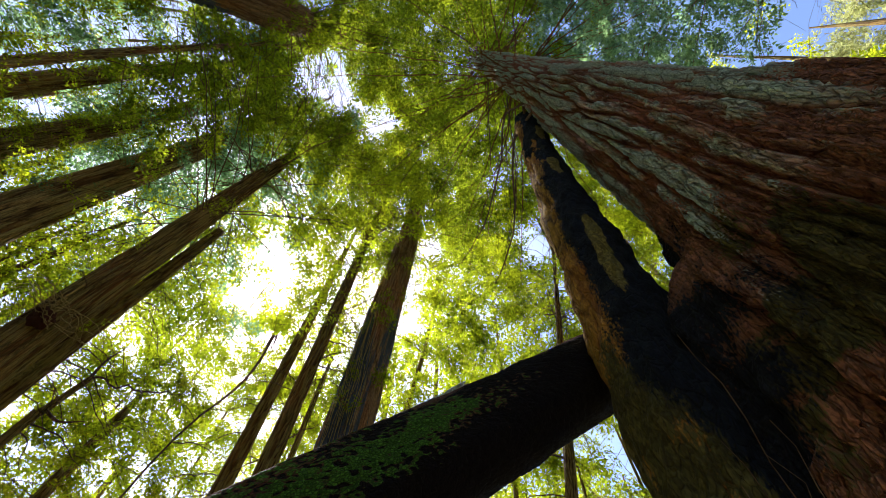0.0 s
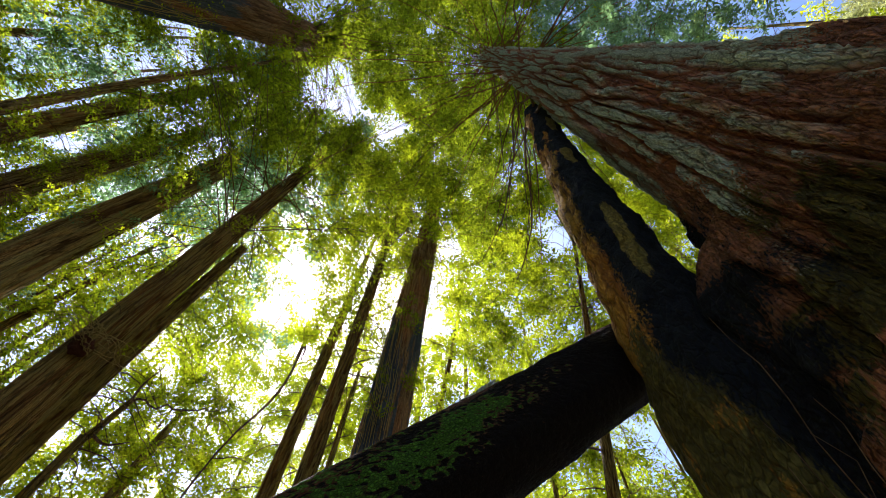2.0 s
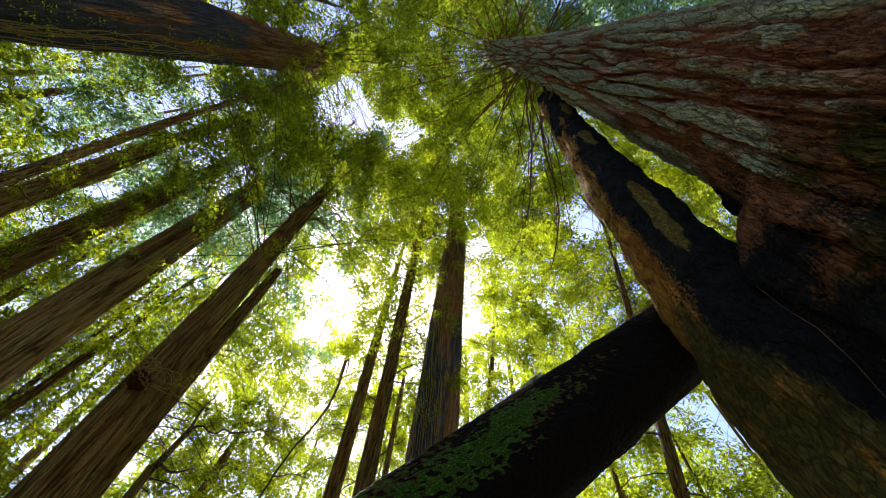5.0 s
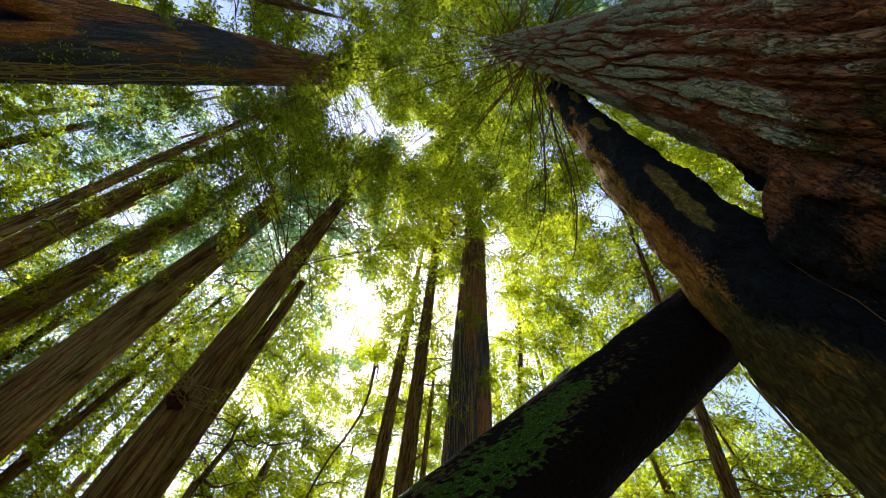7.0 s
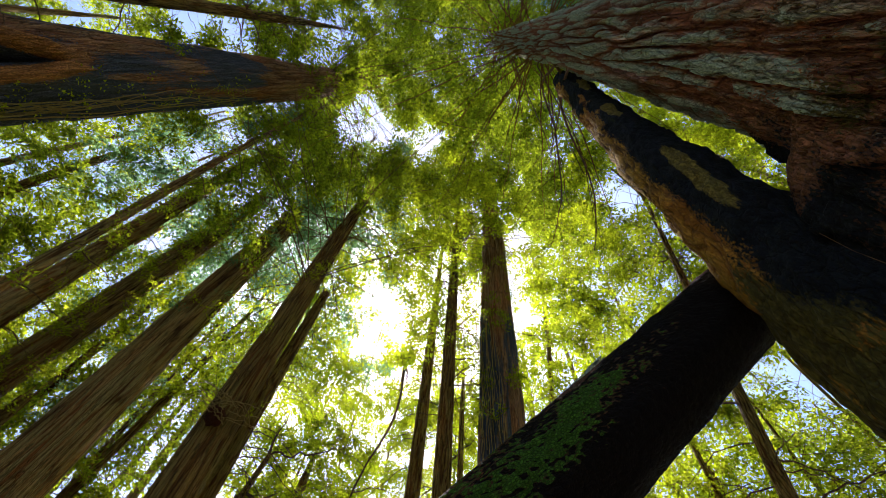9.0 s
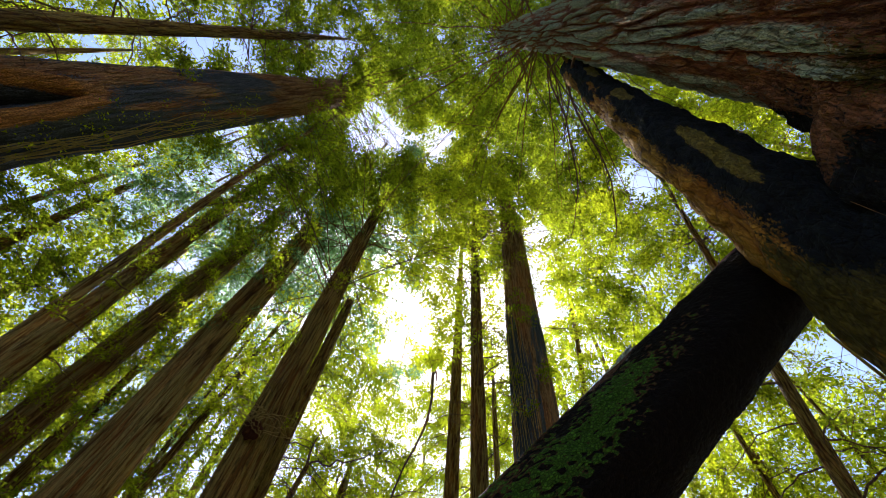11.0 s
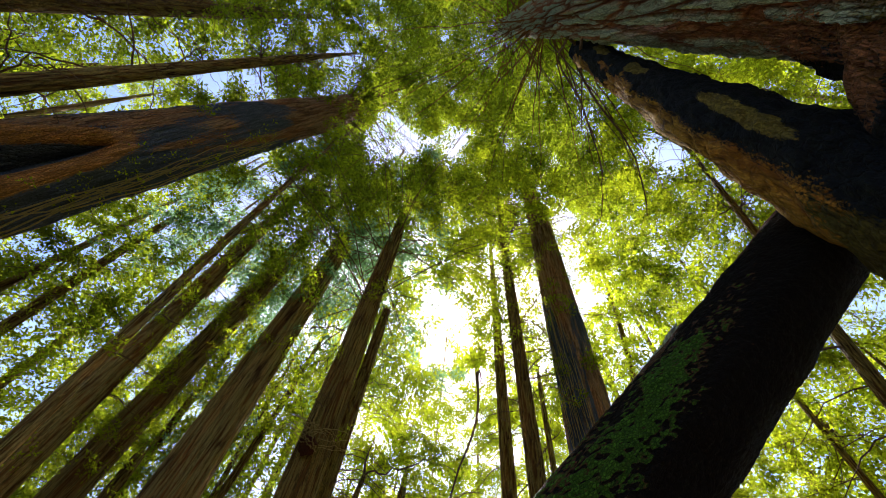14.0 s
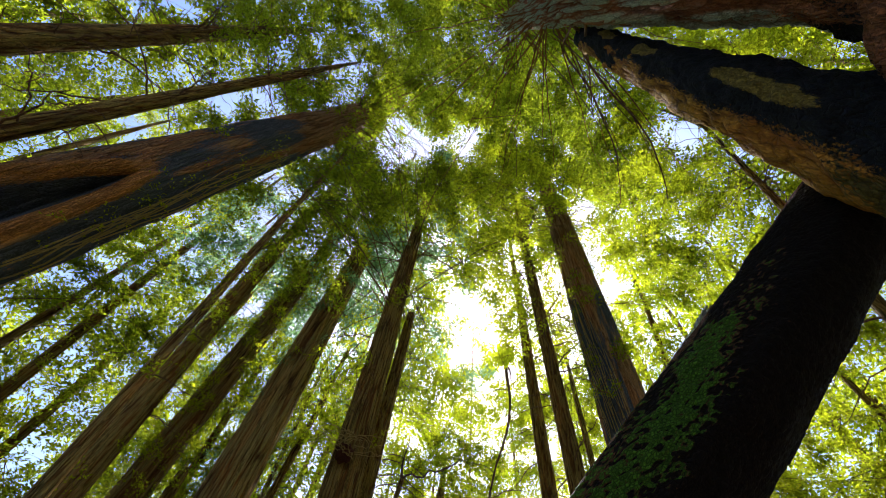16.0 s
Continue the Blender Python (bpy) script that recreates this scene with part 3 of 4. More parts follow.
TREES = [
    # d, az0, el0, az1, el1, r/d0, r/d1, top, bark, label, crown from, limbs, reach, leaf, soot height
    (11, -130.8, 44.5, -132.7, 65.5, .032, .028, 36, BROWN_BARK, "slim straight redwood with bare side twigs", 17, 60, 5, LEAF_DARK, 0),
    (9, -120.9, 42.6, -121, 70.6, .023, .022, 38, BROWN_BARK, "thin straight redwood with dead stubs", 22, 50, 4.5, LEAF_DARK, 0),
    (9, -109.0, 52, -101, 72, .111, .102, 60, SCORCHED_BARK, "huge scorched redwood with a hollow fire scar", 27, 170, 9, LEAF_DARK, 15),
    # lighter bark here stands in for gold light on the pole
    (10, -86.9, 30, -89.9, 58, .0150, .0125, 36, RED_BARK, "thin smooth brown redwood pole", 19, 60, 4.5, LEAF_DARK, 0),
    (15, -85.0, 33, -86.1, 54, .026, .024, 50, RED_BARK, "tall dark red-barked redwood", 22, 90, 5.5, LEAF_BLUE_HAZE, 0),
    (16, -79.5, 33, -78.2, 54, .031, .030, 52, RED_BARK, "tall redwood veiled by green foliage", 21, 100, 6, LEAF_BLUE_HAZE, 0),
    (15, -70.8, 35, -70.2, 56, .049, .043, 58, RED_BARK, "stout redwood with deep long furrows", 23, 140, 8, LEAF_BLUE_HAZE, 0),
    (11, -57.6, 38, -58.0, 60, .043, .036, 50, BROWN_BARK, "redwood with a dark burl and loose roots", 16, 190, 9, LEAF_YELLOW_LIT, 0),
    (15, -29.0, 38, -28.9, 56, .0185, .016, 40, BROWN_BARK, "thin brown redwood with dead side limbs", 20, 40, 4, LEAF_YELLOW_LIT, 0),
    (12, -25, 38, -24.8, 62, .0225, .022, 40, BROWN_BARK, "thin dark redwood with dead side limbs", 22, 100, 6.5, LEAF_YELLOW_LIT, 0),
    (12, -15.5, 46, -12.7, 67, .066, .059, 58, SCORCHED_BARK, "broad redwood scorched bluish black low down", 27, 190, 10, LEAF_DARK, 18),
    (11, 17.0, 35, 25.6, 56.7, .0155, .010, 28, BROWN_BARK, "thin leaning brown tree with crooked twigs", 16, 60, 4.5, LEAF_YELLOW_LIT, 0),
    (19, -96.2, 31, -97, 45, .012, .010, 42, BROWN_BARK, "distant brown redwood among leaves", 16, 70, 5, LEAF_DARK, 0),
]
TREES += [
    (10, 112, 40, 108, 70, .034, .026, 40, BROWN_BARK, "dark-leaved redwood behind the giant", 13, 90, 6, LEAF_BLUE_HAZE, 0),
    (15, 47, 40, 46, 60, .008, .006, 38, BROWN_BARK, "sunlit young redwood behind the giant", 9, 100, 6, LEAF_YELLOW_LIT, 0),
    (18, -65.6, 34.5, -64.4, 43.4, .0085, .0075, 27, BROWN_BARK, "thin dark pole among the leaves", 19, 30, 3, LEAF_DARK, 0),
    (22, -22.3, 42, -22.1, 47.5, .0075, .007, 30, BROWN_BARK, "far thin pole in bright leaves", 24, 20, 3, LEAF_YELLOW_LIT, 0),
    (18, -7.3, 44, -4.3, 54, .008, .007, 38, BROWN_BARK, "far thin leaning pole in green leaves", 10, 90, 5.5, LEAF_YELLOW_LIT, 0),
    (20, -44.6, 27, -44.0, 36, .011, .010, 17.5, RED_BARK, "pale trunk among bright leaves", 11, 50, 5, LEAF_YELLOW_LIT, 0),
    (20, -66.8, 25, -66.6, 40, .006, .005, 24, BROWN_BARK, "young leafy redwood between two trunks", 5, 130, 5.5, LEAF_DARK, 0),
    (25, -63.5, 25, -63, 40, .006, .005, 28, BROWN_BARK, "slender leafy redwood behind a pole", 6, 110, 6, LEAF_YELLOW_LIT, 0),
    (20, 10, 36, 11, 52, .006, .005, 40, BROWN_BARK, "sunlit redwood behind the log", 8, 100, 6, LEAF_YELLOW_LIT, 0),
]
FIRE_SCAR = 2  # the tree of the list with a hollow


def scar_place(TH, Z):
    """Angle from the middle of the hollow and its half-width at a height; the hollow is pointed above."""
    mid = math.pi / 2 - radians(-110.4 + 180) - 0.27
    off = (TH - mid + math.pi) % (2 * math.pi) - math.pi
    return off - 0.05 * (Z - 8), 0.5 * np.clip((10.2 - Z) / 4.5, 0, 1) ** 0.7


def scar_shape(TH, Z, R):
    off, half = scar_place(TH, Z)
    inside = np.clip((half - np.abs(off)) / 0.14, 0, 1)
    rim = np.exp(-((np.abs(off) - half - 0.13) / 0.16) ** 2) * np.clip((11.2 - Z) / 1.2, 0, 1)
    return R - 0.5 * inside ** 0.8 + 0.2 * rim


def scar_soot(TH, Z, h):
    off, half = scar_place(TH, Z)
    inside = np.clip((half - np.abs(off)) / 0.05, 0, 1)
    rim = np.exp(-((np.abs(off) - half - 0.13) / 0.15) ** 2) * np.clip((11.0 - Z) / 1.0, 0, 1)
    return np.clip(scorch(19)["soot"](TH, Z, h) + 0.05 + inside - 1.1 * rim, 0, 1)


def scar_rim(TH, Z, h):
    """Bare rust-red wood in a rolled lip round the hollow."""
    off, half = scar_place(TH, Z)
    n = vnoise(TH / (2 * math.pi) * 30, Z / 0.4, 55, 30) - 0.5
    return np.clip(1.1 * np.exp(-((np.abs(off) - half - 0.13) / 0.17) ** 2) * np.clip((11.3 - Z) / 1.0, 0, 1) + 0.5 * n, 0, 1)


leaf_faces = 0
built = {}
for i, (d, a0, e0, a1, e1, r0, r1, top, bm_, label, c0, limbs, reach, lf, soot) in enumerate(TREES):
    ax = stem_axis(d, a0, e0, a1, e1, r0, r1, top)
    scar = i == FIRE_SCAR
    ob, base = redwood("redwood_tree", ax, bm_, 11 * i + 3, label, marks={"soot": scar_soot, "tan": scar_rim} if scar else scorch(soot) if soot else None,
                       shape=scar_shape if scar else None, around=190 if scar else 0, along=320 if scar else 170, levels=2 if scar else 1)
    leaf_faces += add_crown(ob, base, ax, z0=c0, z1=top, n_branch=limbs, reach=reach, spray_size=0.40 if d < 17 else 0.44, per_branch=168, mat=lf)
    built[i] = (ob, base, ax)

# tufts of young shoots along some stems
for i, n, z0, z1 in ((5, 130, 9, 24), (6, 26, 10, 24), (7, 12, 9, 20), (10, 60, 12, 27), (4, 36, 8, 22), (3, 18, 8, 16), (12, 50, 9, 22), (2, 20, 14, 28)):
    ob, base, ax = built[i]
    a_ = np.array(ax)
    z = rng.uniform(z0, z1, n)
    th = rng.uniform(0, 2 * math.pi, n)
    r_ = np.interp(z, a_[:, 0], a_[:, 3]) + 0.02
    o = np.stack([np.interp(z, a_[:, 0], a_[:, 1]) + r_ * np.cos(th), np.interp(z, a_[:, 0], a_[:, 2]) + r_ * np.sin(th), z], 1)
    o = np.repeat(o, 9, 0) + rng.normal(0, 0.13, (n * 9, 3))
    out = np.repeat(np.stack([np.cos(th), np.sin(th), np.zeros(n)], 1), 9, 0) + rng.normal(0, 0.6, (n * 9, 3))
    co = sprays(o - np.array(base), out, np.full(len(o), 0.34), 11, 0.42)
    child("shoot_tuft", mesh_from("shoot_tuft", co, np.arange(len(co)).reshape(-1, 3), LEAF_YELLOW_LIT if i in (3, 4, 5, 12) else TREES[i][13], False), ob, "tufts of young green shoots", "stuff")

# dead side limbs low on the stems
for i, n, z0, z1, l0, l1, r, sector in ((0, 30, 7, 24, 1.2, 3.8, 0.035, (10, 220)), (1, 30, 7, 26, 1.0, 3.4, 0.03, (0, 360)), (3, 26, 8, 20, 0.8, 2.6, 0.018, (0, 360)), (4, 22, 10, 24, 1.0, 3.0, 0.02, (0, 360)), (5, 14, 10, 24, 1.0, 3.0, 0.02, (0, 360)),
                                       (8, 30, 8, 20, 0.8, 3.0, 0.022, (0, 360)), (9, 34, 7, 22, 0.8, 3.2, 0.022, (0, 360)), (11, 26, 6, 17, 1.0, 3.6, 0.03, (0, 360)),
                                       (7, 8, 10, 19, 1.0, 2.5, 0.025, (0, 360)), (10, 9, 12, 26, 1.2, 3.5, 0.03, (60, 260)), (6, 6, 12, 22, 1, 2.5, 0.025, (0, 360)), (13, 22, 9, 24, 1.5, 4.5, 0.03, (0, 360))):
    ob, base, ax = built[i]
    bare_limbs(ob, base, ax, n, z0, z1, l0, l1, r, sector=sector)
ob, base, ax = built[9]
bare_limbs(ob, base, ax, 20, 14, 26, 2.0, 4.5, 0.03, droop=0.0, rise=1.2)


def burl(i, az, el, d):
    """A dark shaggy burl that hangs on a stem, with loose root-like strands round it."""
    ob, base, ax = built[i]
    c = Vector(sky_point(az, el, d))
    bm = bmesh.new()
    bmesh.ops.create_icosphere(bm, subdivisions=4, radius=1)
    for v in bm.verts:
        k = 1 + 0.35 * noise.noise(v.co * 2.2) + 0.22 * noise.noise(v.co * 6) + 0.1 * noise.noise(v.co * 14)
        v.co = Vector((v.co.x * 0.2, v.co.y * 0.2, v.co.z * 0.26)) * k + c - base
    me = bpy.data.meshes.new("burl")
    bm.to_mesh(me)
    bm.free()
    me.materials.append(BURL)
    child("burl", me, ob, "dark shaggy burl")
    side = bearing(az + 90)
    for _ in range(26):
        a, b_ = rng.uniform(-0.5, 0.5), rng.uniform(-0.2, 0.6)
        e = rng.choice([-1, 1])
        p = [c + side * a * 0.6 + Vector((0, 0, b_)) - bearing(az, 0.12), c + side * (a + e * 0.35) + Vector((0, 0, b_ + rng.uniform(-0.2, 0.2))) - bearing(az, 0.3),
             c + side * (a + e * rng.uniform(0.5, 0.8)) + Vector((0, 0, b_ - rng.uniform(-0.4, 0.6))) - bearing(az, 0.1)]
        limb(ob, base, p, 0.014, 0.006, "root_strand", "loose tan root strand", sides=4, wobble=0.02, mat=VINE)


burl(7, -58.6, 38.9, 10.35)

# loose pale vines on the scarred tree and strips of bark on the broad one
ob, base, ax = built[2]
ax2 = np.array(ax)


def on_scarred(z, th, lift=0.03):
    """A place on the scarred tree's bark at a height, th radians round it."""
    r_ = np.interp(z, ax2[:, 0], ax2[:, 3]) * 1.03 + lift
    return (np.interp(z, ax2[:, 0], ax2[:, 1]) + r_ * math.cos(th), np.interp(z, ax2[:, 0], ax2[:, 2]) + r_ * math.sin(th), z)


toward_eye = math.atan2(-ax2[4, 2], -ax2[4, 1])
for k in range(9):
    z0_, z1_ = rng.uniform(5.5, 9), rng.uniform(11, 19)
    t0_, drift = toward_eye + rng.uniform(0.55, 1.05), rng.uniform(-0.5, 0.1)
    pts = [on_scarred(z0_ + (z1_ - z0_) * f_, t0_ + drift * f_ + rng.normal(0, 0.07), 0.05 + 0.05 * rng.random()) for f_ in np.linspace(0, 1, 9)]
    limb(ob, base, pts, 0.018, 0.008, "vine", "thin pale climbing vine", sides=4, mat=VINE, wobble=0.02)
vl = np.array([on_scarred(rng.uniform(7, 18), toward_eye + rng.normal(0.55, 0.3), 0.12) for k in range(120)])
co = sprays(vl - np.array(base), rng.normal(0, 1, vl.shape), np.full(len(vl), 0.22), 6, 0.5)
child("vine_foliage", mesh_from("vine_foliage", co, np.arange(len(co)).reshape(-1, 3), LEAF_YELLOW_LIT, False), ob, "bright green vine leaves", "stuff")
ob, base, ax = built[10]
for k in range(40):
    a, e0_ = rng.uniform(-19.5, -12.5), rng.uniform(38, 55)
    off = ((a + 16.3) / 3.9)
    dd = 12 - 0.85 * math.sqrt(max(0.05, 1 - off * off))
    pts = [sky_point(a + rng.uniform(-0.25, 0.25), e0_ + q_, dd) for q_ in (0, 2, 4.5, 7)]
    limb(ob, base, pts, 0.012, 0.008, "bark_strip", "loose pale strip of bark", sides=4, mat=VINE)

# the broken snag beside the burl tree
ax = stem_axis(12.5, -54.3, 38, -53.9, 54, .021, .017, 19.4, tip=0.17)
snag, base = redwood("dead_snag", ax, BROWN_BARK, 77, "dead snapped-off trunk beside a redwood")
a_ = follow(ax)
for k in range(5):
    o = a_(19.2) + np.array(bearing(72 * k, 0.13))
    limb(snag, base, [o - [0, 0, 0.4], o + [0, 0, 0.2], o + [0, 0, 0.4 + 0.6 * rng.random()]], 0.06, 0.01, "splinter", mat=BROWN_BARK)
bare_limbs(snag, base, ax, 38, 9, 19, 1.2, 3.6, 0.018, droop=0.6, sector=(20, 160))

# a short broken-off stem among the leaves
ax = stem_axis(17, -76.3, 25.4, -76.3, 30.7, .012, .011, 11.31, tip=0.16)
stub, base = redwood("broken_stem", ax, BROWN_BARK, 79, "short pale broken-off trunk among leaves")
a_ = follow(ax)
for k in range(4):
    o = a_(11.21) + np.array(bearing(90 * k, 0.1))
    limb(stub, base, [o - [0, 0, 0.3], o + [0, 0, 0.15], o + [0, 0, 0.3 + 0.4 * rng.random()]], 0.05, 0.01, "splinter", mat=BROWN_BARK)

# a thin dead sapling bent over, a dead leaning tree
sap = thing("dead_sapling", bearing(-40, 12), "thin dead sapling bent at its tip", "tree")
b0 = sap.location
main = limb(sap, b0, [(b0.x, b0.y, -0.1), sky_point(-38.6, 27, 12), sky_point(-36.9, 37.8, 12), sky_point(-34.3, 43, 12), sky_point(-33.2, 46.5, 12), sky_point(-33.3, 50, 12)], 0.018, 0.05, "stem")
limb(main, b0, [sky_point(-33.3, 50, 12), sky_point(-33.0, 50.5, 12), sky_point(-32.6, 49.8, 12), sky_point(-32.6, 48.8, 12)], 0.06, 0.015, "hook", wobble=0.02)
bare_limbs(sap, b0, [(0, *bearing(-40, 12).xy, 0.1), (9.9, *bearing(-37, 12).xy, 0.1), (13, *bearing(-33.3, 12).xy, 0.1), (15, *bearing(-33.3, 12).xy, 0.1)], 7, 9, 14.5, 0.5, 1.8, 0.014)
dead = thing("dead_tree", bearing(-52, 12.5), "dead leaning tree with a crooked fork", "tree")
b0 = dead.location
limb(dead, b0, [(b0.x, b0.y, -0.1), sky_point(-50.9, 30, 12.5), sky_point(-50.4, 33.7, 12.5), sky_point(-49.6, 37.6, 12.5)], 0.13, 0.07, "stem", mat=BROWN_BARK, sides=10)
limb(dead, b0, [sky_point(-49.6, 37.6, 12.5), sky_point(-46.5, 38.4, 12.3), sky_point(-42, 40, 12), sky_point(-38.6, 41.1, 12)], 0.035, 0.008, wobble=0.05)
limb(dead, b0, [sky_point(-50.4, 33.7, 12.5), sky_point(-48.5, 33.5, 12.3), sky_point(-46.5, 34.6, 12)], 0.05, 0.01)
limb(dead, b0, [sky_point(-49.6, 37.3, 12.5), sky_point(-49.9, 39.5, 12.5), sky_point(-49.2, 42, 12.7)], 0.05, 0.01)
bare_limbs(dead, b0, [(0, b0.x, b0.y, 0.2), (8, *bearing(-50.6, 12.5).xy, 0.1), (10.2, *bearing(-49.6, 12.5).xy, 0.1)], 6, 6.5, 10, 0.8, 2, 0.02)


# the giant, its burnt second stem, and the leaning log
def polar(z, az, d, r):
    p = bearing(az, d)
    return (z, p.x, p.y, r)


giant_axis = [polar(-0.3, 69, 3.7, 1.5), polar(1.0, 69, 3.7, 1.35), polar(6, 69.4, 3.6, 1.12), polar(12, 70.4, 3.55, 1.02),
              polar(19, 72.3, 3.45, 0.88), polar(40, 78, 2.6, 0.72), polar(62, 80, 2.4, 0.1)]
gx, gy = giant_axis[0][1], giant_axis[0][2]
giant = thing("giant_redwood", (gx, gy, 0), "giant redwood with deep furrowed red-grey bark and a burnt second stem", "tree", "trees of the grove")
lobe = math.atan2(2.75 - gy, 1.95 - gx)


def round_off(TH):
    return (TH - lobe + math.pi) % (2 * math.pi) - math.pi


def buttress(TH, Z, R):
    d = round_off(TH)
    return R + np.exp(-(d / 0.42) ** 2) * (0.75 * np.clip((4.75 - Z) / 0.7, 0, 1) ** 0.6 + 0.14 * np.clip((6.2 - Z) / 1.2, 0, 1))


def hollow_soot(TH, Z, h):
    n = vnoise(TH / (2 * math.pi) * 14, Z / 0.9, 61, 14) + 0.5 * vnoise(TH / (2 * math.pi) * 40, Z / 0.3, 62, 40) - 0.75
    return np.clip(1.3 - np.abs(round_off(TH)) / 0.75 - np.abs(Z - 3.7) / 2.6 + 1.0 * n, 0, 1)


def fresh_bark(TH, Z, h):
    """Red bark with no lichen, in patches near the foot."""
    n = vnoise(TH / (2 * math.pi) * 24, Z / 2.0, 64, 24) + 0.4 * vnoise(TH / (2 * math.pi) * 70, Z / 0.5, 65, 70) - 0.7
    return np.clip(0.32 + (5.6 - Z) * 0.24 + 0.9 * n, 0, 1)


def foot_moss(TH, Z, h):
    n = vnoise(TH / (2 * math.pi) * 20, Z / 0.6, 63, 20)
    n2 = vnoise(TH / (2 * math.pi) * 90, Z / 0.12, 66, 90) - 0.5
    return np.clip((n - 0.2) * 1.5 + 0.6 * n2, 0, 1) * np.clip((5.2 - Z) / 2, 0, 1) * np.clip(2.1 - np.abs(round_off(TH)) / 0.8, 0, 1)


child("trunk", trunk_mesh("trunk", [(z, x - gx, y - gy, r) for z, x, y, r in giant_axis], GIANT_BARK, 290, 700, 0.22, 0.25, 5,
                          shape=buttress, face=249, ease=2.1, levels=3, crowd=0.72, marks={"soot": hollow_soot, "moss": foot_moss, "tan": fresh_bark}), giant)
burnt_axis = [polar(-0.3, 35.7, 3.15, 0.60), polar(2, 35.7, 3.15, 0.50), polar(3.3, 36.0, 3.15, 0.48), polar(4.7, 36.3, 3.15, 0.435), polar(7.4, 38.9, 3.2, 0.425), polar(10.4, 42.1, 3.3, 0.42),
              polar(12.5, 44.7, 3.35, 0.415), polar(15.0, 48.5, 3.4, 0.37), polar(16.8, 50.4, 3.4, 0.34), polar(17.5, 52.0, 3.4, 0.22), polar(17.9, 53.0, 3.4, 0.04)]
inner = math.pi / 2 - radians(35.5 + 180)


def burn(TH, Z, h):
    """Charred on the side that faces the giant; the outer edge and the foot keep their bark."""
    d = (TH - inner + math.pi) % (2 * math.pi) - math.pi
    n = vnoise(TH / (2 * math.pi) * 9, Z / 1.1, 71, 9) + 0.5 * vnoise(TH / (2 * math.pi) * 30, Z / 0.3, 72, 30) - 0.75
    high = np.clip((Z - 8.5) / 3, 0, 1)
    return np.clip(0.8 + np.clip(d, -1.5, 0.6) * 1.1 + (0.35 + 1.5 * high) * n - np.clip((3.3 - Z + 1.1 * n) * 0.8, 0, 1.2) + 0.15 * high, 0, 1)


def bare(TH, Z, h):
    d = (TH - inner + math.pi) % (2 * math.pi) - math.pi
    n = vnoise(TH / (2 * math.pi) * 12, Z / 0.5, 73, 12) - 0.5
    a = 1 - np.hypot((d - 0.40 - 0.08 * (Z - 5.8)) / 0.34, (Z - 5.8) / 1.5)
    c = np.maximum(1 - np.hypot((d - 0.55) / 0.42, (Z - 9.7) / 1.3), 1 - np.hypot((d - 0.75) / 0.5, (Z - 13.2) / 1.8)) - 0.05
    return np.clip(1.6 * np.maximum(a, c) + 0.45 * n + 0.3 * (vnoise(TH / (2 * math.pi) * 40, Z / 0.15, 74, 40) - 0.5) + 0.1, 0, 1)


def burn_left(TH, Z, h):
    return np.clip(burn(TH, Z, h) - 1.6 * np.clip(bare(TH, Z, h) - 0.35, 0, 1), 0, 1)


def knotty(TH, Z, R):
    return R + 0.09 * (vnoise(TH / (2 * math.pi) * 7, Z / 0.8, 76, 7) - 0.5) + 0.055 * (vnoise(TH / (2 * math.pi) * 20, Z / 0.25, 77, 20) - 0.5) + 0.02 * (vnoise(TH / (2 * math.pi) * 50, Z / 0.09, 78, 50) - 0.5)


child("burnt_stem", trunk_mesh("burnt_stem", [(z, x - gx, y - gy, r) for z, x, y, r in burnt_axis], BURNT_WOOD, 140, 300, 0.14, 0.05, 8, shape=knotty,
                               marks={"soot": burn_left, "tan": bare, "moss": lambda TH, Z, h: np.clip((5.0 - Z) * 0.5, 0, 0.9) * (0.45 + vnoise(TH / (2 * math.pi) * 20, Z / 0.3, 75, 20))}), giant, "charred black stem with tan patches")
leaf_faces += add_crown(giant, Vector((gx, gy, 0)), giant_axis, z0=33, z1=62, n_branch=130, reach=11, spray_size=0.40, per_branch=168, mat=LEAF_DARK)

# dead limbs that radiate below its crown, and the long drooping ones
GB = Vector((gx, gy, 0))
at = follow(giant_axis)
for k in range(110):
    z = 20 + 24 * rng.random()
    a, L = rng.uniform(0, 360), rng.uniform(4.0, 11.0)
    o, d_ = at(z), np.array(bearing(a))
    up = rng.uniform(-0.25, 0.15)
    r_ = rng.uniform(0.018, 0.034)
    limb(giant, GB, [o, o + d_ * L * 0.5 + [0, 0, up * L * 0.3], o + d_ * L + [0, 0, up * L - 0.12 * L]], r_ + 0.012, r_ * 0.35, sides=5, wobble=0.006 * L, mat=DEAD_LIMB)
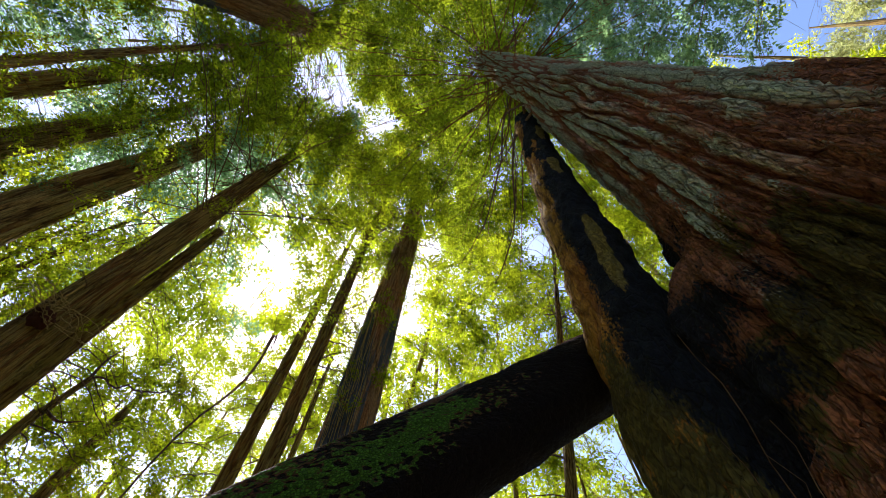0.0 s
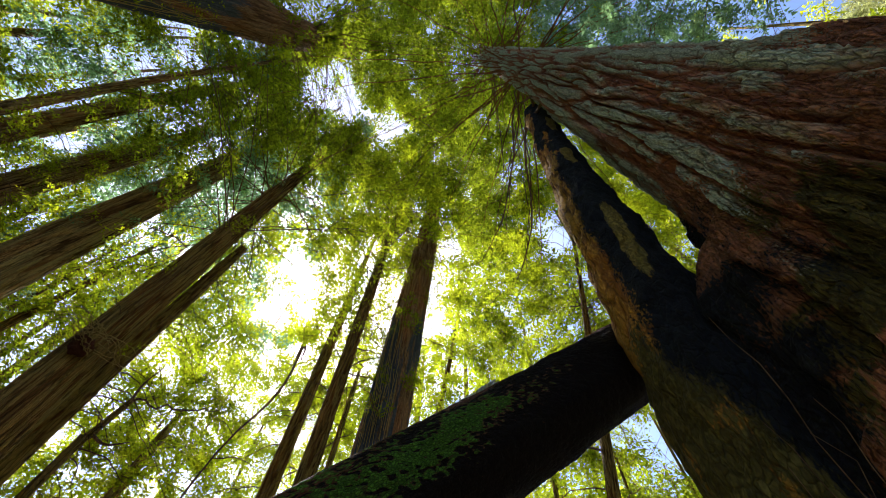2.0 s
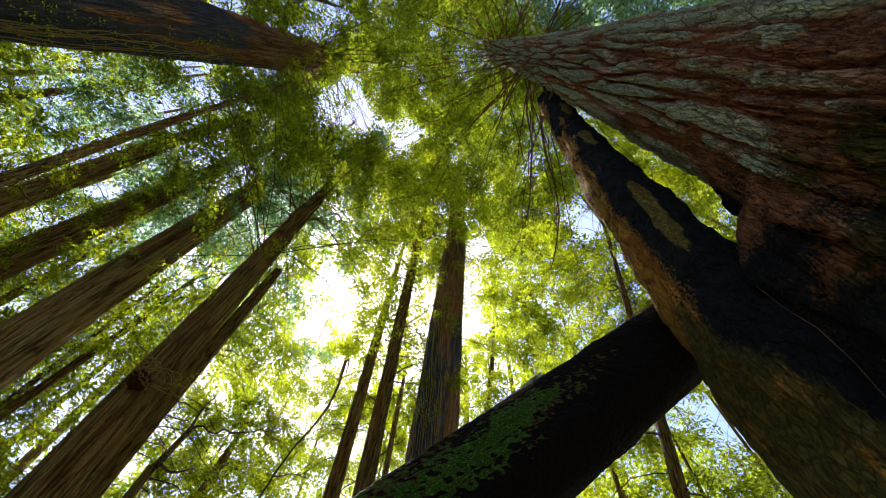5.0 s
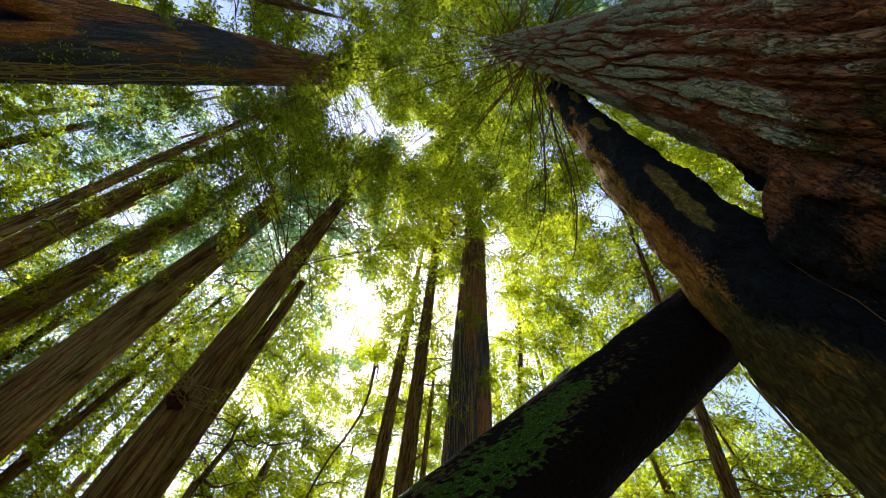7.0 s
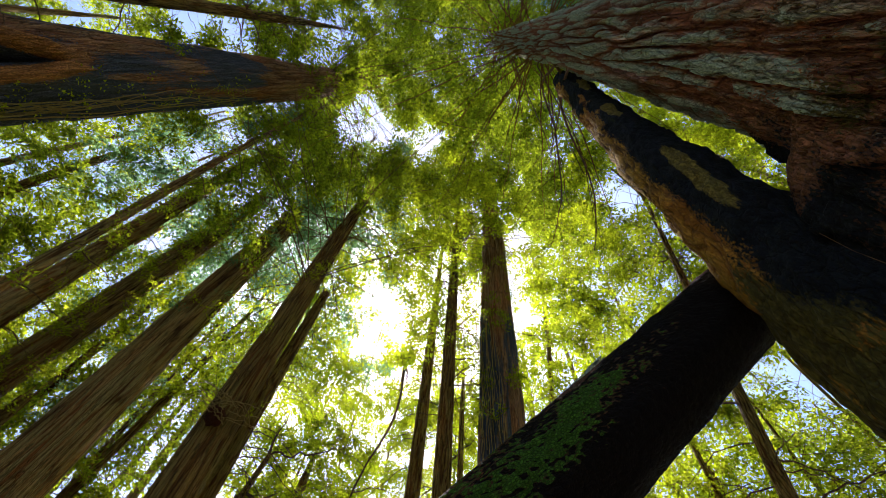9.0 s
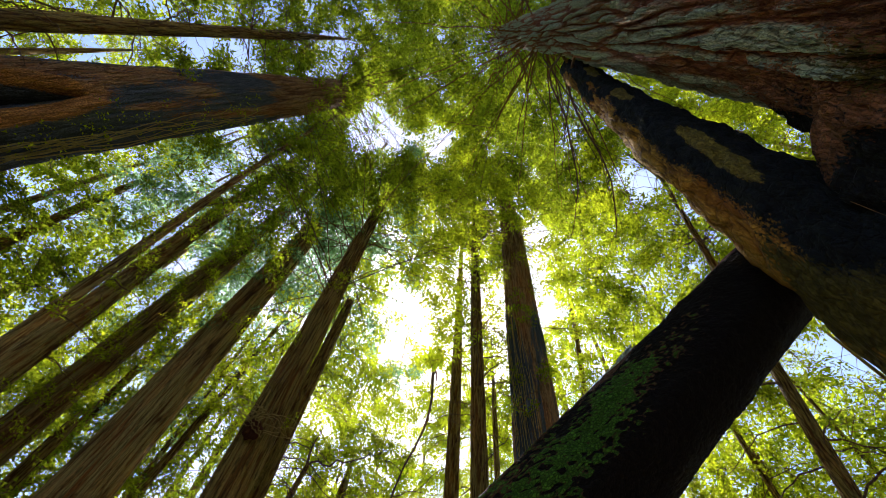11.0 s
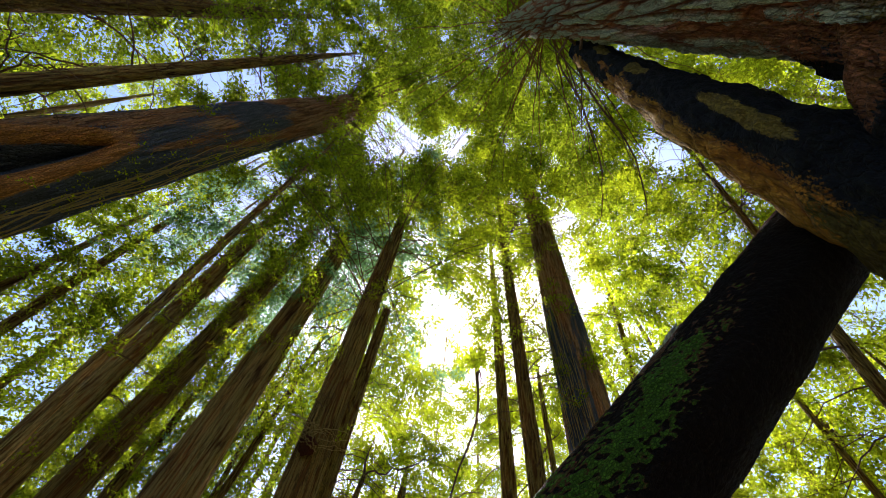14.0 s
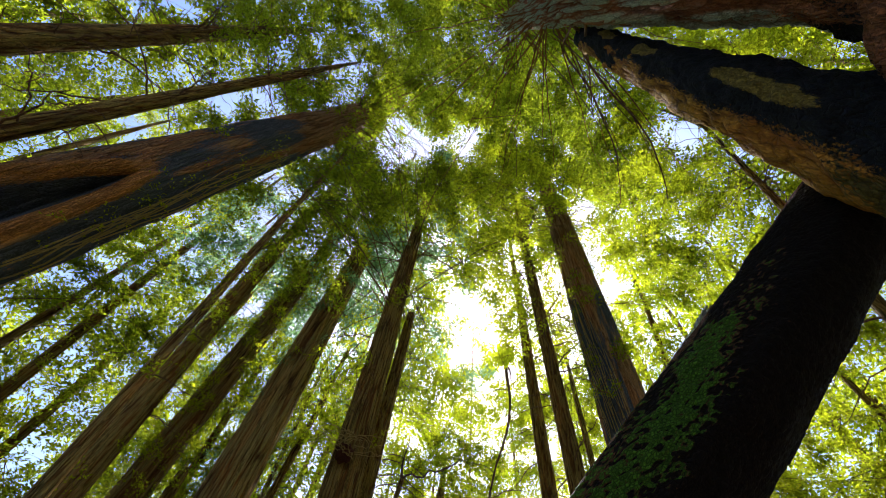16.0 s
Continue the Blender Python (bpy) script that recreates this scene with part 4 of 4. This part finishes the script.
for pts, r_ in (([(58, 79.5, 2.9), (43, 80, 3.3), (26.1, 75.2, 4.4), (13.6, 69.3, 5.8), (4.5, 64.6, 6.8)], 0.05), ([(58, 78, 2.9), (39.3, 77.2, 3.6), (30.7, 73.8, 4.3), (24.4, 69.2, 5), (17.3, 64.2, 5.8), (12.9, 61.7, 6.2)], 0.05),
               ([(60, 80, 2.9), (47, 77.9, 3.4), (18.4, 73.8, 5.2)], 0.06), ([(70, 84, 2.7), (61.3, 84.8, 2.8), (21.8, 75.3, 4.6), (12.8, 72.1, 5.2)], 0.035), ([(60, 81, 2.9), (53, 81.1, 3), (30.4, 73, 4.4), (17.3, 64.6, 6)], 0.035)):
    P3 = [sky_point(*q_) for q_ in pts]
    main = limb(giant, GB, P3, r_, r_ * 0.25, label="long drooping dead limb", wobble=0.02)
    for _ in range(5):
        k = rng.integers(1, len(P3) - 1)
        s_ = rng.random()
        q_ = np.array(P3[k]) * (1 - s_) + np.array(P3[k + 1]) * s_
        e_ = rng.normal(0, 1, 3) * [1, 1, 0.4]
        l2 = rng.uniform(0.4, 1.3)
        limb(main, GB, [q_, q_ + e_ * l2 * 0.4, q_ + e_ * l2 * 0.7 + [0, 0, -0.3 * l2]], 0.012, 0.004, "twig", sides=4)
# thin dry stalks at the foot of the stems
for k in range(6):
    a, h_ = rng.uniform(37, 45), rng.uniform(2.0, 3.0)
    o = np.array(bearing(a, rng.uniform(2.0, 2.4)))
    b_ = np.array(bearing(a + rng.uniform(-5, 5), 2.2 + rng.uniform(-0.2, 0.2)))
    limb(giant, GB, [o, (o + b_) / 2 + [0, 0, h_ * 0.55], b_ + [rng.normal(0, 0.15), rng.normal(0, 0.15), h_]], 0.005, 0.002, "dry_stalk", "thin dry stalk", sides=4, wobble=0.015)

p0, p1 = Vector((-4.09, 2.17, -0.08)), Vector((2.95, 3.565, 6.04))
log = thing("fallen_log", p0, "mossy dark log leaning across on the burnt stem", "log")
ll = (p1 - p0).length
turn = (p1 - p0).to_track_quat("Z", "Y").to_matrix().to_4x4()
to_eye = turn.inverted() @ (EYE - (p0 + p1) / 2)
facing = math.atan2(to_eye.y, to_eye.x)
up_side = turn.inverted() @ Vector((0, 0, 1))
up_ang = math.atan2(up_side.y, up_side.x)
sense = 1 if ((up_ang - facing + math.pi) % (2 * math.pi) - math.pi) > 0 else -1


def log_round(TH):
    """Angle round the log: 0 towards the open side below, growing to the upper side."""
    return sense * ((TH - facing + math.pi) % (2 * math.pi) - math.pi)


def log_shape(TH, Z, R):
    a = log_round(TH)
    return R * (1 - 0.05 * np.exp(-((a - 0.55) / 0.4) ** 2) + 0.05 * np.exp(-((a + 0.05) / 0.18) ** 2)) + 0.05 * (vnoise(TH / (2 * math.pi) * 10, Z / 1.1, 90, 10) - 0.5) + 0.03 * (vnoise(TH / (2 * math.pi) * 24, Z / 0.35, 91, 24) - 0.5)


def log_moss(TH, Z, h):
    """Moss in flecks on the plates of the upper face, thinning towards the dark end."""
    a = log_round(TH)
    n = vnoise(TH / (2 * math.pi) * 70, Z / 0.06, 81, 70) * 0.5 + vnoise(TH / (2 * math.pi) * 9, Z / 0.5, 82, 9) * 0.9 - 0.7
    face = np.clip(1.0 - np.abs(a - 0.66) / 0.66, -1, 1)
    f2 = vnoise(TH / (2 * math.pi) * 110, Z / 0.035, 84, 110) - 0.5
    return np.clip(0.12 + 0.5 * face + np.clip((5.5 - Z) / 2.2, -1, 0.1) + 0.45 * n + 0.35 * f2 + 0.5 * (h - 0.55), 0, 1)


# near black all round, except on the upper side and the moss
def log_dark(TH, Z, h):
    a = log_round(TH)
    n = vnoise(TH / (2 * math.pi) * 12, Z / 0.7, 83, 12) - 0.5
    return np.clip(0.9 - np.clip(a - 1.15, 0, 1) * 2.2 + 0.5 * n - 2.0 * np.clip(log_moss(TH, Z, h) - 0.2, 0, 1), 0, 1)


body = child("log_body", trunk_mesh("log_body", [(-0.4, 0, 0, 0.37), (ll * 0.4, 0, 0, 0.41), (ll * 0.7, 0, 0, 0.445), (ll, 0, 0, 0.475)], MOSSY_WOOD, 150, 340, 0.045, 0.018, 21,
                                    shape=log_shape, aspect=0.8, levels=1, marks={"moss": log_moss, "soot": log_dark}), log)
body.matrix_basis = turn
tip = Vector(sky_point(2.6, 49.3, 2.95))
for k in range(4):
    e_ = Vector((0.16 + 0.1 * rng.random(), rng.uniform(-0.05, 0.05), 0.10 + 0.05 * k))
    limb(log, p0, [tip - Vector((0.5 - 0.1 * k, 0.05, 0.44)), tip - Vector((0.12, 0, 0.09)), tip + e_ * 0.35], 0.05, 0.008, "splinter", "reddish bark splinter", mat=GIANT_BARK)

# the woods behind: trees all round, farther off; unseen behind the camera, shaping light
for i in range(60):
    az = -165 + i * 360 / 60 + rng.uniform(-3, 3)
    at_back = BACK[0] - 10 < az % 360 < BACK[1] + 10
    d = rng.uniform(20, 42)
    top = max(rng.uniform(26, 50), d * 1.25 + 6)
    thick = 1.0
    if 15 < az < 30:
        thick = 0.4
    if -52 < az < -20:
        d, thick = rng.uniform(30, 42), 0.3
        top = d * 1.5
    ax = stem_axis(d, az, 20, az + rng.uniform(-1, 1), 50, 0.010 * thick, 0.007 * thick, top)
    ob, base = redwood("redwood_tree", ax, BROWN_BARK, 200 + i, "distant redwood in the woods behind", around=12, along=40)
    # the backlit leaf copy goes mostly on the sunward trees
    sunny = -60 < az < 4 or 36 < az < 60 or (az > -112 and rng.random() < 0.25)
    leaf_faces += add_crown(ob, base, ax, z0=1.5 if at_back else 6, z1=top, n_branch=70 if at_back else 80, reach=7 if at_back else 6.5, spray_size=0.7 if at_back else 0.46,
                            per_branch=20 if at_back else 96, mat=LEAF_YELLOW_LIT if sunny else LEAF_DARK, leaflets=6 if at_back else 15, single=False, coarse=True)
# added ring, mostly out of view, that keeps low sky light off the stems
for i in range(26):
    az, d = i * 13.8 + rng.uniform(-3, 3), rng.uniform(40, 60)
    ax = stem_axis(d, az, 12, az, 30, 0.008, 0.006, 34)
    ob, base = redwood("redwood_tree", ax, BROWN_BARK, 300 + i, "far redwood added to block low sky light", around=8, along=16)
    leaf_faces += add_crown(ob, base, ax, z0=0.8, z1=34, n_branch=60, reach=7, spray_size=0.55, per_branch=14, mat=LEAF_DARK, leaflets=10, single=False, free=True)
# sunlit trees on the slope behind the giant, sunlight put into their leaf colour
for i, (az, d, top) in enumerate(((88, 40, 56), (93, 44, 60), (98, 42, 55), (103, 46, 61))):
    ax = stem_axis(d, az, 20, az, 44, 0.003, 0.0012, top, tip=0.02)
    ob, base = redwood("redwood_tree", ax, BROWN_BARK, 340 + i, "pale sunlit redwood on the slope behind", around=10, along=30)
    leaf_faces += add_crown(ob, base, ax, z0=22, z1=top, n_branch=60, reach=6, spray_size=0.6, per_branch=28, mat=LEAF_PALE_SUN, single=False, free=True)
